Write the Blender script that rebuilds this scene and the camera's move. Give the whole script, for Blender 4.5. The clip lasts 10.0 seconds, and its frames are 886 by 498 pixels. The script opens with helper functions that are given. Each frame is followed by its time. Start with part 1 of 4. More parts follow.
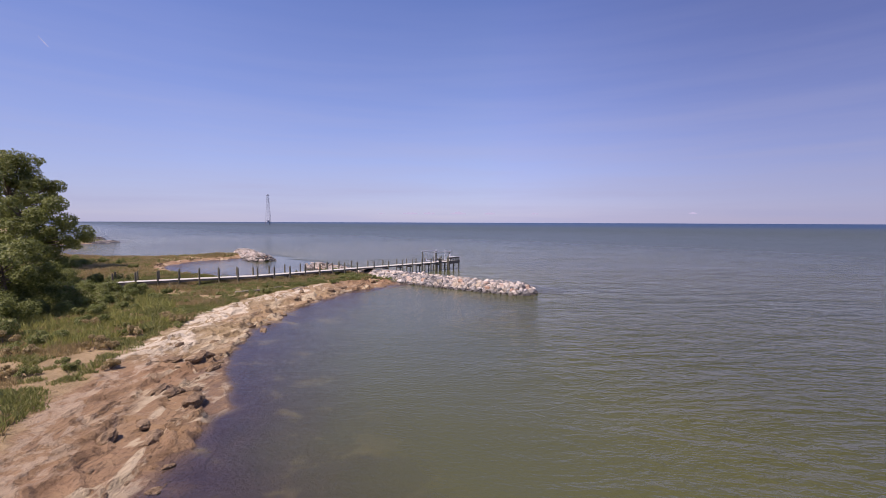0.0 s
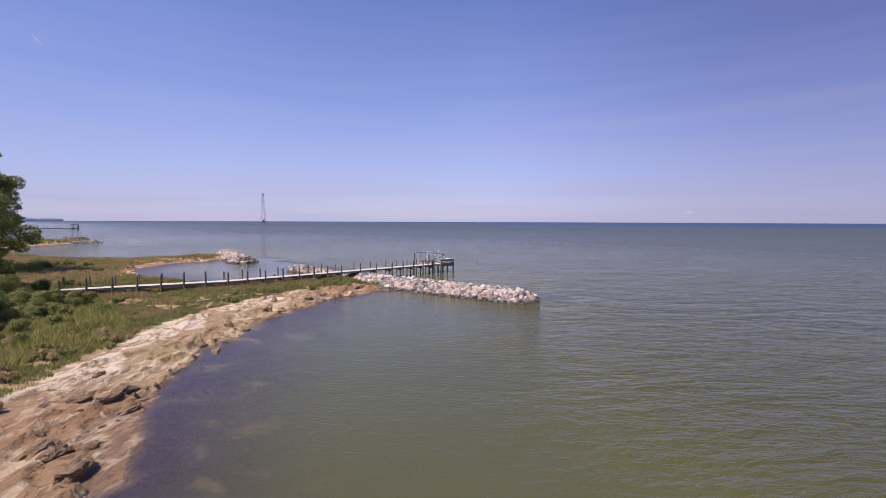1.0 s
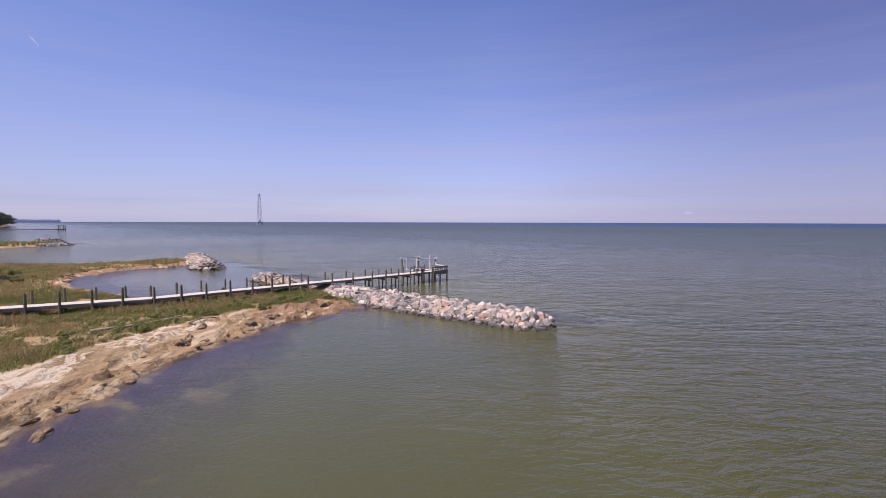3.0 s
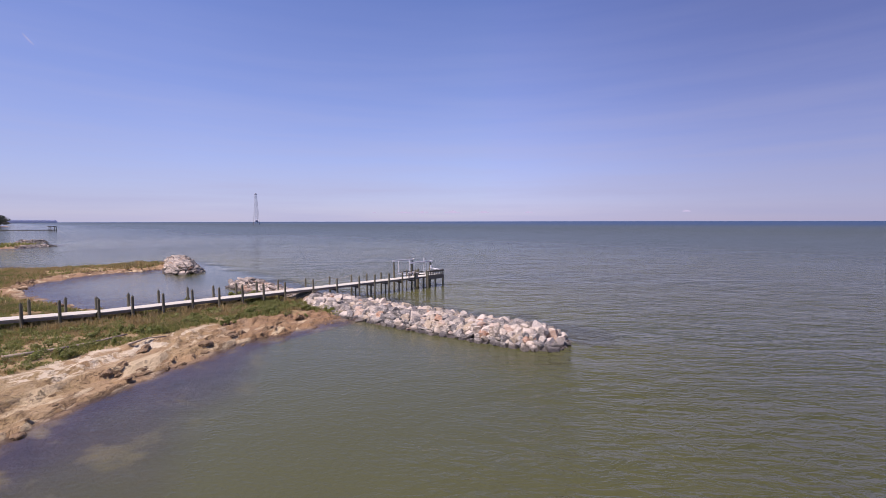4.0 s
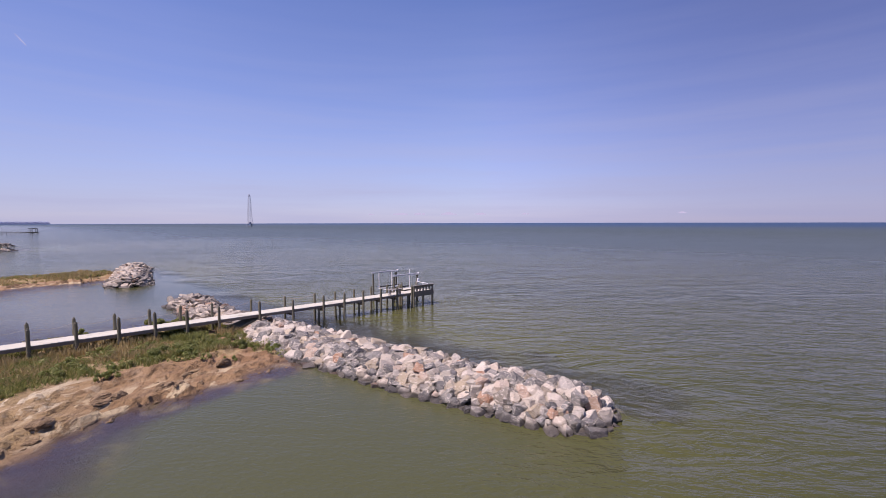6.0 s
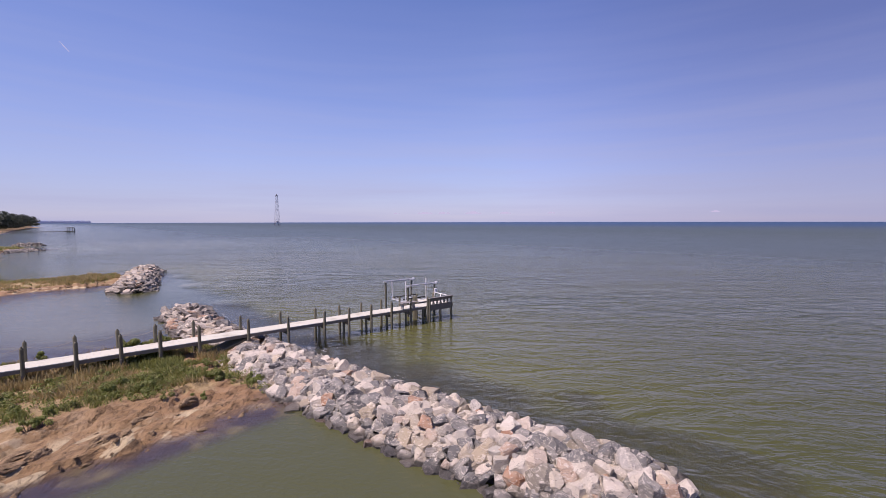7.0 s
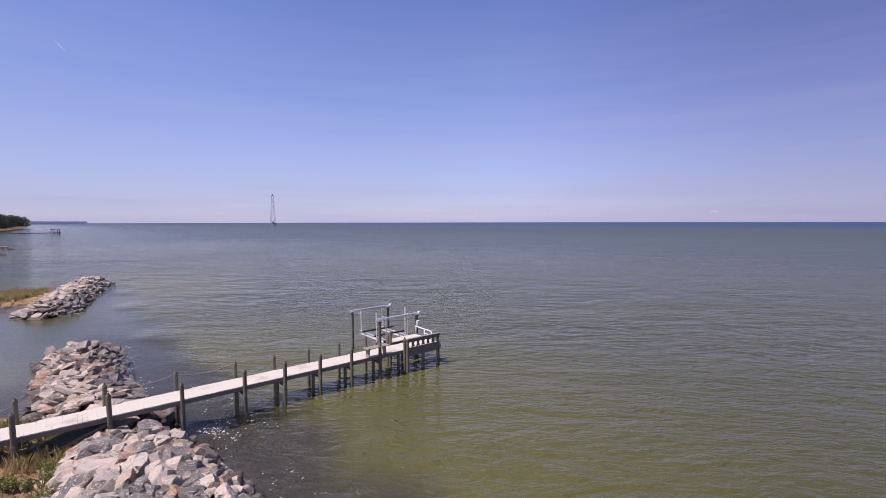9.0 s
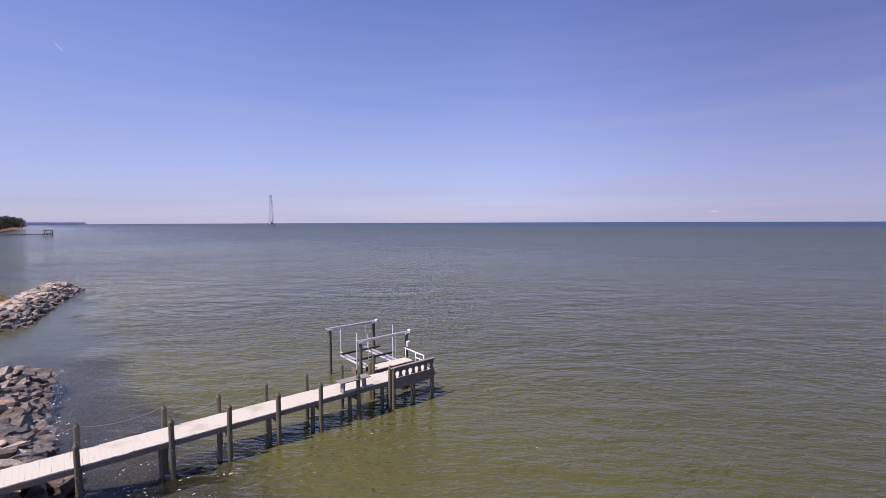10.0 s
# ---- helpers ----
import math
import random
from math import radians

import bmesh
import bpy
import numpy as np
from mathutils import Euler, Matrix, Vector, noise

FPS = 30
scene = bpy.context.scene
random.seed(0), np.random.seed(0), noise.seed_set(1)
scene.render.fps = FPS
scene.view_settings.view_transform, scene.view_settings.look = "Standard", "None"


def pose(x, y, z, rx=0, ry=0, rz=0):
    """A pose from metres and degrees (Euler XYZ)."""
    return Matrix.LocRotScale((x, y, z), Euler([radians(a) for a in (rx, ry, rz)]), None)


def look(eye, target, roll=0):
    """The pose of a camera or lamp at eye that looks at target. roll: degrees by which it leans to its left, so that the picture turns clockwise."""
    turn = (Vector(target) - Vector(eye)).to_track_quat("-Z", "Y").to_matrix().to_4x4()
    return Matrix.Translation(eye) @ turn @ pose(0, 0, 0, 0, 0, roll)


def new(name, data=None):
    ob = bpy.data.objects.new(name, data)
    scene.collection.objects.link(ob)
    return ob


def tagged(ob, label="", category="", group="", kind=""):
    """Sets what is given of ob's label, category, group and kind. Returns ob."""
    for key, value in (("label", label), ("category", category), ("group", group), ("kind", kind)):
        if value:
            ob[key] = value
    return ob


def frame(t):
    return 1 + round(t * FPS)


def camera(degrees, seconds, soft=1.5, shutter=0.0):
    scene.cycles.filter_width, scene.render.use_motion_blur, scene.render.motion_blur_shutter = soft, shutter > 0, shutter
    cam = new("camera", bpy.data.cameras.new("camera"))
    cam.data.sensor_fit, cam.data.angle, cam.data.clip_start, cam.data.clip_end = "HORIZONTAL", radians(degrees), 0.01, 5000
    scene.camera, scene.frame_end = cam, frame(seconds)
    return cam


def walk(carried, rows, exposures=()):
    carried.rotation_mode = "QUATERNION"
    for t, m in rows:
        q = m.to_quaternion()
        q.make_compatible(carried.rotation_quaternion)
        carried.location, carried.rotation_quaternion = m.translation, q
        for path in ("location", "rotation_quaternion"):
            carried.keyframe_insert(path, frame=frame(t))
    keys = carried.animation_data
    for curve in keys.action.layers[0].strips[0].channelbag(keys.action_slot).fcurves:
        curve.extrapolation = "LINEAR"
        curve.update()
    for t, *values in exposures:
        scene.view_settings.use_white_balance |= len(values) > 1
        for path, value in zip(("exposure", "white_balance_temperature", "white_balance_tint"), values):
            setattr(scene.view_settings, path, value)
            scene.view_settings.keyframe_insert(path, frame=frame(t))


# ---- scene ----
cam = camera(90.0, 10.0, soft=0.85)
EXPOSURE, KELVIN, TINT = 0.25, 5930.0, 44.5
PATH = [
    (0, (-0.959, -2.711, 7.5770), (0.369, -1.221, 7.4550), 0.2),
    (0.5, (0.904, -1.060, 7.5810), (2.236, 0.427, 7.4570), 0.2),
    (1, (2.770, 0.631, 7.5800), (4.109, 2.112, 7.4550), 0.2),
    (1.5, (4.658, 2.372, 7.5560), (5.997, 3.852, 7.4310), 0.2),
    (2, (6.534, 4.085, 7.5450), (7.874, 5.565, 7.4190), 0.1),
    (2.5, (8.408, 5.832, 7.5190), (9.750, 7.311, 7.3930), 0.1),
    (2.7, (9.138, 6.496, 7.5070), (10.480, 7.975, 7.3850), 0.1),
    (3.8, (13.218, 10.370, 7.5620), (14.562, 11.846, 7.4350), 0.1),
    (4, (13.929, 11.071, 7.5550), (15.276, 12.544, 7.4280), -0.1),
    (4.5, (15.711, 12.733, 7.5770), (17.062, 14.204, 7.4500), -0.1),
    (5, (17.479, 14.412, 7.6030), (18.834, 15.878, 7.4770), -0.2),
    (5.5, (19.211, 16.052, 7.6830), (20.572, 17.513, 7.5570), -0.1),
    (5.7, (19.883, 16.719, 7.6800), (21.249, 18.176, 7.5610), -0.1),
    (6.8, (23.925, 20.529, 8.0290), (25.218, 22.050, 7.9000), -0.1),
    (7, (24.635, 21.214, 8.0910), (25.911, 22.750, 7.9670), -0.1),
    (7.5, (26.409, 22.946, 8.3160), (27.683, 24.483, 8.1940), -0.1),
    (8, (28.182, 24.709, 8.5160), (29.456, 26.245, 8.3940), -0.1),
    (8.5, (29.936, 26.477, 8.6590), (31.213, 28.011, 8.5360), -0.1),
    (9, (31.677, 28.286, 8.7280), (32.958, 29.817, 8.6050), -0.1),
    (9.5, (33.394, 30.111, 8.7790), (34.676, 31.642, 8.6560), -0.2),
    (10, (35.074, 31.971, 8.7230), (36.357, 33.501, 8.6010), -0.2),
]
walk(cam, [(t, look(eye, target, roll)) for t, eye, target, roll in PATH], [(0.0, EXPOSURE - 0.05, KELVIN, TINT), (0.5, EXPOSURE - 0.03, KELVIN, TINT), (1.1, EXPOSURE, KELVIN, TINT), (10.0, EXPOSURE, KELVIN, TINT)])

# ---- world and sun ----
SUN_DIR = Vector((-0.60, 0.12, 1.0)).normalized()
world = bpy.data.worlds.new("sky")
scene.world = world
world.use_nodes = True
wn = world.node_tree
sky = wn.nodes.new("ShaderNodeTexSky")
sky.sky_type, sky.sun_disc = "NISHITA", False
sky.sun_elevation = math.asin(SUN_DIR.z)
sky.sun_rotation = math.atan2(SUN_DIR.x, SUN_DIR.y)
sky.altitude, sky.air_density, sky.dust_density, sky.ozone_density = 10, 1.0, 0.25, 6.0
wn.nodes["Background"].inputs["Strength"].default_value = 0.104
# a thin pale veil of cirrus low over the bay
veil_at = wn.nodes.new("ShaderNodeTexCoord")
veil_map = wn.nodes.new("ShaderNodeMapping")
veil_map.inputs["Scale"].default_value = (1.6, 1.6, 26)
veil_noise = wn.nodes.new("ShaderNodeTexNoise")
veil_noise.inputs["Scale"].default_value, veil_noise.inputs["Detail"].default_value = 1.6, 5
veil_split = wn.nodes.new("ShaderNodeSeparateXYZ")
veil_band = wn.nodes.new("ShaderNodeValToRGB")
for _ in range(3):
    veil_band.color_ramp.elements.new(0.5)
for e, (p, c) in zip(veil_band.color_ramp.elements, ((0.0, 0.92), (0.06, 0.85), (0.12, 0.62), (0.25, 0.3), (0.5, 0.0))):
    e.position, e.color = p, (c, c, c, 1)
veil_tone = wn.nodes.new("ShaderNodeMapRange")
veil_tone.inputs[1].default_value, veil_tone.inputs[2].default_value, veil_tone.inputs[4].default_value = 0.38, 0.72, 1.0
veil_tone.inputs[3].default_value = 0.68
veil_much = wn.nodes.new("ShaderNodeMath")
veil_much.operation = "MULTIPLY"
veil_mix = wn.nodes.new("ShaderNodeMix")
veil_mix.data_type = "RGBA"
wn.links.new(veil_at.outputs["Generated"], veil_map.inputs["Vector"])
wn.links.new(veil_map.outputs[0], veil_noise.inputs["Vector"])
wn.links.new(veil_at.outputs["Generated"], veil_split.inputs[0])
wn.links.new(veil_split.outputs[2], veil_band.inputs["Fac"])
wn.links.new(veil_noise.outputs["Fac"], veil_tone.inputs[0])
wn.links.new(veil_tone.outputs[0], veil_much.inputs[0])
wn.links.new(veil_band.outputs["Color"], veil_much.inputs[1])
wn.links.new(veil_much.outputs[0], veil_mix.inputs[0])
# sky colour graded by a ramp: lens falloff at both sides, dimmest away from the sun
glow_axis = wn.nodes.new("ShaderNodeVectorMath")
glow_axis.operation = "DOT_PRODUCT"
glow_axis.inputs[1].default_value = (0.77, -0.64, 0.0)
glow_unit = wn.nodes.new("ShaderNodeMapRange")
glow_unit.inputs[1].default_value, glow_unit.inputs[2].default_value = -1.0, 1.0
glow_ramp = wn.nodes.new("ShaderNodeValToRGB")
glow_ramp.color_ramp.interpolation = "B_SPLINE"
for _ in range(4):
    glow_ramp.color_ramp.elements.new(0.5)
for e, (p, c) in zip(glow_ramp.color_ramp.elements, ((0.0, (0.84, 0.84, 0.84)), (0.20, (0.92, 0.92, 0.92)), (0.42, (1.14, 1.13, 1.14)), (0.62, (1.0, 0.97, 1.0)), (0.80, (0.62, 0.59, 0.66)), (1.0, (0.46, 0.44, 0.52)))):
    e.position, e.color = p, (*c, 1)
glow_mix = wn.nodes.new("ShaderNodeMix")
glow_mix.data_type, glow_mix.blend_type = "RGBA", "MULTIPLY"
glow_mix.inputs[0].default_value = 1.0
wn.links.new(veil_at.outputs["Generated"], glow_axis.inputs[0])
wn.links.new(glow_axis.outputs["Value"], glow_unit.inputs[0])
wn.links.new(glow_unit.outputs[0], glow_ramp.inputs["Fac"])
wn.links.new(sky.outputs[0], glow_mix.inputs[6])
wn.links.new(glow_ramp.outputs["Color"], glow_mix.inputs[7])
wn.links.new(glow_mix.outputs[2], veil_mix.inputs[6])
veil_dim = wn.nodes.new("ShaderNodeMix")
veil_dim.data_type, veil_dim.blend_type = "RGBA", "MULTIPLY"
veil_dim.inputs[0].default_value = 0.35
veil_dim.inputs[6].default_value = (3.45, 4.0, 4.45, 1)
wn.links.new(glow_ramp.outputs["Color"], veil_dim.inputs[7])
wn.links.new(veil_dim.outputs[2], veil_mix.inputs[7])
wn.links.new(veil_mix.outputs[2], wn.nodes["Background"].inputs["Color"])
sun_data = bpy.data.lights.new("sun", "SUN")
sun_data.energy, sun_data.angle, sun_data.color = 5.0, radians(0.53), (1.0, 0.93, 0.66)
sun = new("sun", sun_data)
sun.matrix_world = look(SUN_DIR * 400, (0, 0, 0))


# ---- materials ----
class Nodes:
    """A node material in the making: short calls for the nodes that it needs."""

    def __init__(self, name):
        self.mat = bpy.data.materials.new(name)
        self.mat.use_nodes = True
        self.tree = self.mat.node_tree
        self.bsdf = self.tree.nodes["Principled BSDF"]

    def link(self, a, b):
        self.tree.links.new(a, b)

    def node(self, kind, **values):
        n = self.tree.nodes.new(kind)
        for key, value in values.items():
            n.inputs[key].default_value = value
        return n

    def place(self, scale=(1, 1, 1), turn=0.0, local=False):
        c = self.node("ShaderNodeTexCoord")
        spin = self.node("ShaderNodeMapping", Rotation=(0, 0, radians(turn)))
        m = self.node("ShaderNodeMapping", Scale=scale)
        if local:
            self.link(c.outputs["Object"], spin.inputs["Vector"])
        else:
            self.link(self.node("ShaderNodeNewGeometry").outputs["Position"], spin.inputs["Vector"])
        self.link(spin.outputs["Vector"], m.inputs["Vector"])
        return m.outputs["Vector"]

    def noise(self, where, scale, detail=4.0, rough=0.55, warp=0.0):
        n = self.node("ShaderNodeTexNoise", Scale=scale, Detail=detail, Roughness=rough, Distortion=warp)
        self.link(where, n.inputs["Vector"])
        return n.outputs["Fac"]

    def ramp(self, fac, stops):
        r = self.node("ShaderNodeValToRGB")
        while len(r.color_ramp.elements) < len(stops):
            r.color_ramp.elements.new(0.5)
        for e, (p, c) in zip(r.color_ramp.elements, stops):
            e.position = p
            e.color = (*c, 1) if isinstance(c, tuple) else (c, c, c, 1)
        self.link(fac, r.inputs["Fac"])
        return r.outputs["Color"]

    def mix(self, fac, a, b, how="MIX"):
        m = self.tree.nodes.new("ShaderNodeMix")
        m.data_type, m.blend_type = "RGBA", how
        for slot, value in ((0, fac), (6, a), (7, b)):
            if isinstance(value, (int, float)):
                m.inputs[slot].default_value = value
            elif isinstance(value, tuple):
                m.inputs[slot].default_value = (*value, 1)
            else:
                self.link(value, m.inputs[slot])
        return m.outputs[2]

    def sums(self, how, a, b, c=None):
        m = self.tree.nodes.new("ShaderNodeMath")
        m.operation = how
        for slot, value in enumerate((a, b, c)):
            if value is None:
                continue
            if isinstance(value, (int, float)):
                m.inputs[slot].default_value = value
            else:
                self.link(value, m.inputs[slot])
        return m.outputs[0]

    def step(self, value, lo, hi):
        m = self.tree.nodes.new("ShaderNodeMapRange")
        m.interpolation_type = "SMOOTHSTEP"
        self.link(value, m.inputs[0])
        m.inputs[1].default_value, m.inputs[2].default_value = lo, hi
        return m.outputs[0]

    def attr(self, name):
        a = self.tree.nodes.new("ShaderNodeAttribute")
        a.attribute_name = name
        return a.outputs["Fac"]

    def random(self):
        return self.tree.nodes.new("ShaderNodeObjectInfo").outputs["Random"]

    def island(self):
        return self.tree.nodes.new("ShaderNodeNewGeometry").outputs["Random Per Island"]

    def bump(self, height, strength, distance, below=None):
        b = self.node("ShaderNodeBump", Strength=strength, Distance=distance)
        self.link(height, b.inputs["Height"])
        if below is not None:
            self.link(below, b.inputs["Normal"])
        return b.outputs["Normal"]

    def done(self, color=None, rough=None, normal=None, **more):
        p = self.bsdf.inputs
        for key, value in (("Base Color", color), ("Roughness", rough), ("Normal", normal)):
            if value is None:
                continue
            if isinstance(value, (int, float)):
                p[key].default_value = value
            elif isinstance(value, tuple):
                p[key].default_value = (*value, 1)
            else:
                self.link(value, p[key])
        for key, value in more.items():
            p[key.replace("_", " ")].default_value = value
        return self.mat


def wood_material(name, dark, light, grain=14.0):
    n = Nodes(name)
    w = n.place((1.2, 1.2, 1.2), local=True)
    streak = n.noise(n.place((3, 3, 0.5), local=True), grain, 6, 0.65)
    blotch = n.noise(w, 1.3, 3)
    tone = n.ramp(n.mix(0.35, streak, blotch), [(0.25, dark), (0.75, light)])
    tone = n.mix(n.sums("MULTIPLY", n.random(), 0.45), tone, n.mix(0.5, dark, light))
    return n.done(tone, 0.85, n.bump(streak, 0.35, 0.02))


def plank_material():
    n = Nodes("weathered_deck_board")
    w = n.place((1, 6, 1), local=True)
    streak = n.noise(n.place((8, 0.8, 8), local=True), 6, 6, 0.7)
    stain = n.noise(n.place(), 0.9, 4, 0.6)
    tone = n.ramp(streak, [(0.2, (0.41, 0.40, 0.335)), (0.8, (0.58, 0.57, 0.485))])
    tone = n.mix(n.sums("MULTIPLY", n.random(), 0.5), tone, (0.50, 0.49, 0.41))
    tone = n.mix(n.step(stain, 0.52, 0.72), tone, (0.38, 0.36, 0.29))
    return n.done(tone, 0.8, n.bump(streak, 0.3, 0.01))


def rock_material(name, island=False, wet=True, shade=None, much=0.3):
    n = Nodes(name)
    pick = n.island() if island else n.random()
    base = n.ramp(pick, [(0.0, (0.11, 0.108, 0.105)), (0.16, (0.21, 0.205, 0.195)), (0.26, (0.48, 0.42, 0.345)), (0.36, (0.64, 0.565, 0.47)), (0.45, (0.44, 0.36, 0.25)), (0.53, (0.14, 0.137, 0.13)),
                         (0.70, (0.24, 0.23, 0.215)), (0.82, (0.63, 0.565, 0.48)), (0.92, (0.55, 0.47, 0.38)), (0.975, (0.38, 0.20, 0.11)), (1.0, (0.44, 0.33, 0.25))])
    if shade:
        base = n.mix(much, base, shade)
    w = n.place()
    patch = n.noise(w, 2.1, 5, 0.6, 0.4)
    grain = n.noise(w, 14, 6, 0.7)
    vein = n.noise(n.place((1, 1, 3)), 4, 8, 0.65, 1.5)
    tone = n.mix(n.step(patch, 0.45, 0.65), base, n.mix(0.35, base, (0.46, 0.42, 0.34)))
    tone = n.mix(n.sums("MULTIPLY", n.step(vein, 0.53, 0.60), 0.6 if much < 0.5 else 0.1), tone, (0.69, 0.62, 0.53))
    tone = n.mix(n.sums("MULTIPLY", n.step(n.noise(n.place((1, 1, 2.2)), 5.0, 8, 0.7, 1.2), 0.44, 0.34), 0.6), tone, (0.14, 0.13, 0.115))
    rough = 0.9 if much < 0.5 else 0.5
    if wet and much < 0.5:
        z = n.tree.nodes.new("ShaderNodeSeparateXYZ")
        n.link(n.tree.nodes.new("ShaderNodeNewGeometry").outputs["Position"], z.inputs[0])
        line = n.sums("ADD", z.outputs[2], n.sums("MULTIPLY", n.noise(w, 1.5), 0.3))
        damp = n.step(line, 0.46, 0.26)
        tone = n.mix(n.sums("MULTIPLY", damp, 0.85), tone, (0.045, 0.04, 0.035))
        rough = n.sums("MULTIPLY_ADD", damp, -0.45, 0.9)
    relief = n.mix(0.45, n.mix(0.5, patch, vein), grain)
    return n.done(tone, rough, n.bump(relief, 1.0, 0.2))


def leaf_material(name, low, high, dry=None):
    n = Nodes(name)
    tone = n.ramp(n.island(), [(0.0, low), (0.65, high), (1.0, dry or high)])
    big = n.noise(n.place(), 0.6, 3)
    tone = n.mix(n.step(big, 0.4, 0.7), tone, n.mix(0.5, low, high))
    m = n.done(tone, 0.6)
    t = n.node("ShaderNodeBsdfTranslucent")
    n.link(tone, t.inputs["Color"])
    mixer = n.node("ShaderNodeMixShader", Fac=0.4)
    n.link(n.bsdf.outputs[0], mixer.inputs[1])
    n.link(t.outputs[0], mixer.inputs[2])
    n.link(mixer.outputs[0], n.tree.nodes["Material Output"].inputs["Surface"])
    return m


def plain_material(name, color, rough, metal=0.0, vary=0.15):
    n = Nodes(name)
    spots = n.noise(n.place(), 7, 5, 0.6)
    dark = tuple(c * (1 - 2 * vary) for c in color)
    return n.done(n.ramp(spots, [(0.3, dark), (0.7, color)]), rough, n.bump(spots, 0.15, 0.01), Metallic=metal)


def peat_material():
    n = Nodes("eroded_peat")
    w = n.place()
    coarse, fine = n.noise(w, 3.0, 6, 0.65), n.noise(w, 16, 6, 0.7)
    tone = n.ramp(n.mix(0.5, coarse, fine), [(0.35, (0.10, 0.066, 0.036)), (0.5, (0.25, 0.17, 0.09)), (0.65, (0.40, 0.29, 0.17))])
    return n.done(tone, 0.95, n.bump(fine, 1.0, 0.06, n.bump(coarse, 0.9, 0.2)))


def ground_material():
    n = Nodes("shore_ground")
    inland = n.attr("inland")
    depth = n.attr("height")
    w = n.place()
    wide = n.noise(w, 0.22, 5, 0.6)
    mid = n.noise(w, 0.9, 6, 0.62, 0.6)
    fine = n.noise(w, 7.0, 7, 0.7)
    peat = n.ramp(n.mix(0.4, mid, fine), [(0.30, (0.16, 0.105, 0.048)), (0.42, (0.27, 0.195, 0.092)), (0.58, (0.37, 0.277, 0.137)), (0.74, (0.48, 0.38, 0.212))])
    peat = n.mix(n.sums("MULTIPLY", n.step(n.noise(w, 0.13, 4, 0.6), 0.45, 0.62), 0.6), peat, n.mix(0.55, peat, (0.42, 0.25, 0.14)))
    tan = n.step(n.noise(w, 0.5, 6, 0.65, 0.9), 0.56, 0.66)
    peat = n.mix(n.sums("MULTIPLY", tan, 0.7), peat, (0.47, 0.38, 0.235))
    sand = n.ramp(fine, [(0.25, (0.52, 0.44, 0.30)), (0.75, (0.71, 0.63, 0.46))])
    edge = n.sums("ADD", inland, n.sums("ADD", n.sums("MULTIPLY_ADD", mid, 2.6, -1.3), n.sums("MULTIPLY_ADD", wide, 4.0, -2.0)))
    sandy = n.sums("MULTIPLY", n.sums("MULTIPLY", n.step(edge, 2.7, 3.2), n.step(edge, 5.9, 5.3)), n.sums("MULTIPLY", n.attr("sandy"), n.step(n.noise(n.place((0.5, 0.7, 1), -48), 1.0, 8, 0.66, 1.0), 0.47, 0.54)))
    rusty = n.sums("MULTIPLY", n.step(n.attr("sandy"), 0.95, 0.2), 0.9)
    peat = n.mix(rusty, peat, n.mix(0.6, peat, (0.27, 0.145, 0.072)))
    crumb = n.step(n.noise(n.place((1, 1.5, 1), -48), 3.6, 8, 0.72, 0.4), 0.45, 0.38)
    peat = n.mix(n.sums("MULTIPLY", crumb, 0.6), peat, (0.16, 0.098, 0.05))
    flats = n.sums("MULTIPLY", n.step(n.noise(n.place((0.4, 0.9, 1), -48), 1.0, 5, 0.55, 0.8), 0.52, 0.58), n.step(edge, 3.2, 1.8))
    peat = n.mix(n.sums("MULTIPLY", flats, 0.8), peat, (0.55, 0.455, 0.285))
    bank = n.mix(sandy, peat, sand)
    soil = n.ramp(n.mix(0.5, mid, fine), [(0.3, (0.17, 0.13, 0.055)), (0.5, (0.33, 0.24, 0.115)), (0.7, (0.48, 0.36, 0.195))])
    tone = n.mix(n.step(edge, 5.0, 5.9), bank, soil)
    split = n.sums("ABSOLUTE", n.sums("SUBTRACT", n.noise(n.place((0.30, 1.5, 1), -45), 1.0, 5, 0.6, 0.3), 0.5), 0.0)
    crack = n.sums("MULTIPLY", n.sums("MULTIPLY", n.step(split, 0.020, 0.004), n.step(wide, 0.40, 0.55)), n.step(edge, 5.2, 4.2))
    tone = n.mix(n.sums("MULTIPLY", crack, 0.55), tone, (0.12, 0.075, 0.042))
    wet = n.step(n.sums("ADD", depth, n.sums("MULTIPLY", mid, 0.10)), 0.13, 0.05)
    tone = n.mix(n.sums("MULTIPLY", wet, 0.75), tone, (0.075, 0.045, 0.035))
    bed = n.ramp(n.noise(w, 0.42, 4, 0.55, 0.25), [(0.34, (0.034, 0.018, 0.036)), (0.56, (0.056, 0.036, 0.050)), (0.67, (0.19, 0.155, 0.08))])
    bed = n.mix(n.attr("seaward"), bed, n.ramp(mid, [(0.35, (0.022, 0.024, 0.016)), (0.75, (0.060, 0.058, 0.034))]))
    tone = n.mix(n.step(depth, 0.0, -0.06), tone, bed)
    rough = n.sums("MULTIPLY_ADD", wet, -0.4, 0.95)
    relief = n.bump(fine, 1.0, 0.13, n.bump(n.sums("SUBTRACT", mid, n.sums("ADD", n.sums("MULTIPLY", crumb, 0.10), n.sums("MULTIPLY", crack, 0.18))), 0.8, 0.26))
    return n.done(tone, rough, relief)


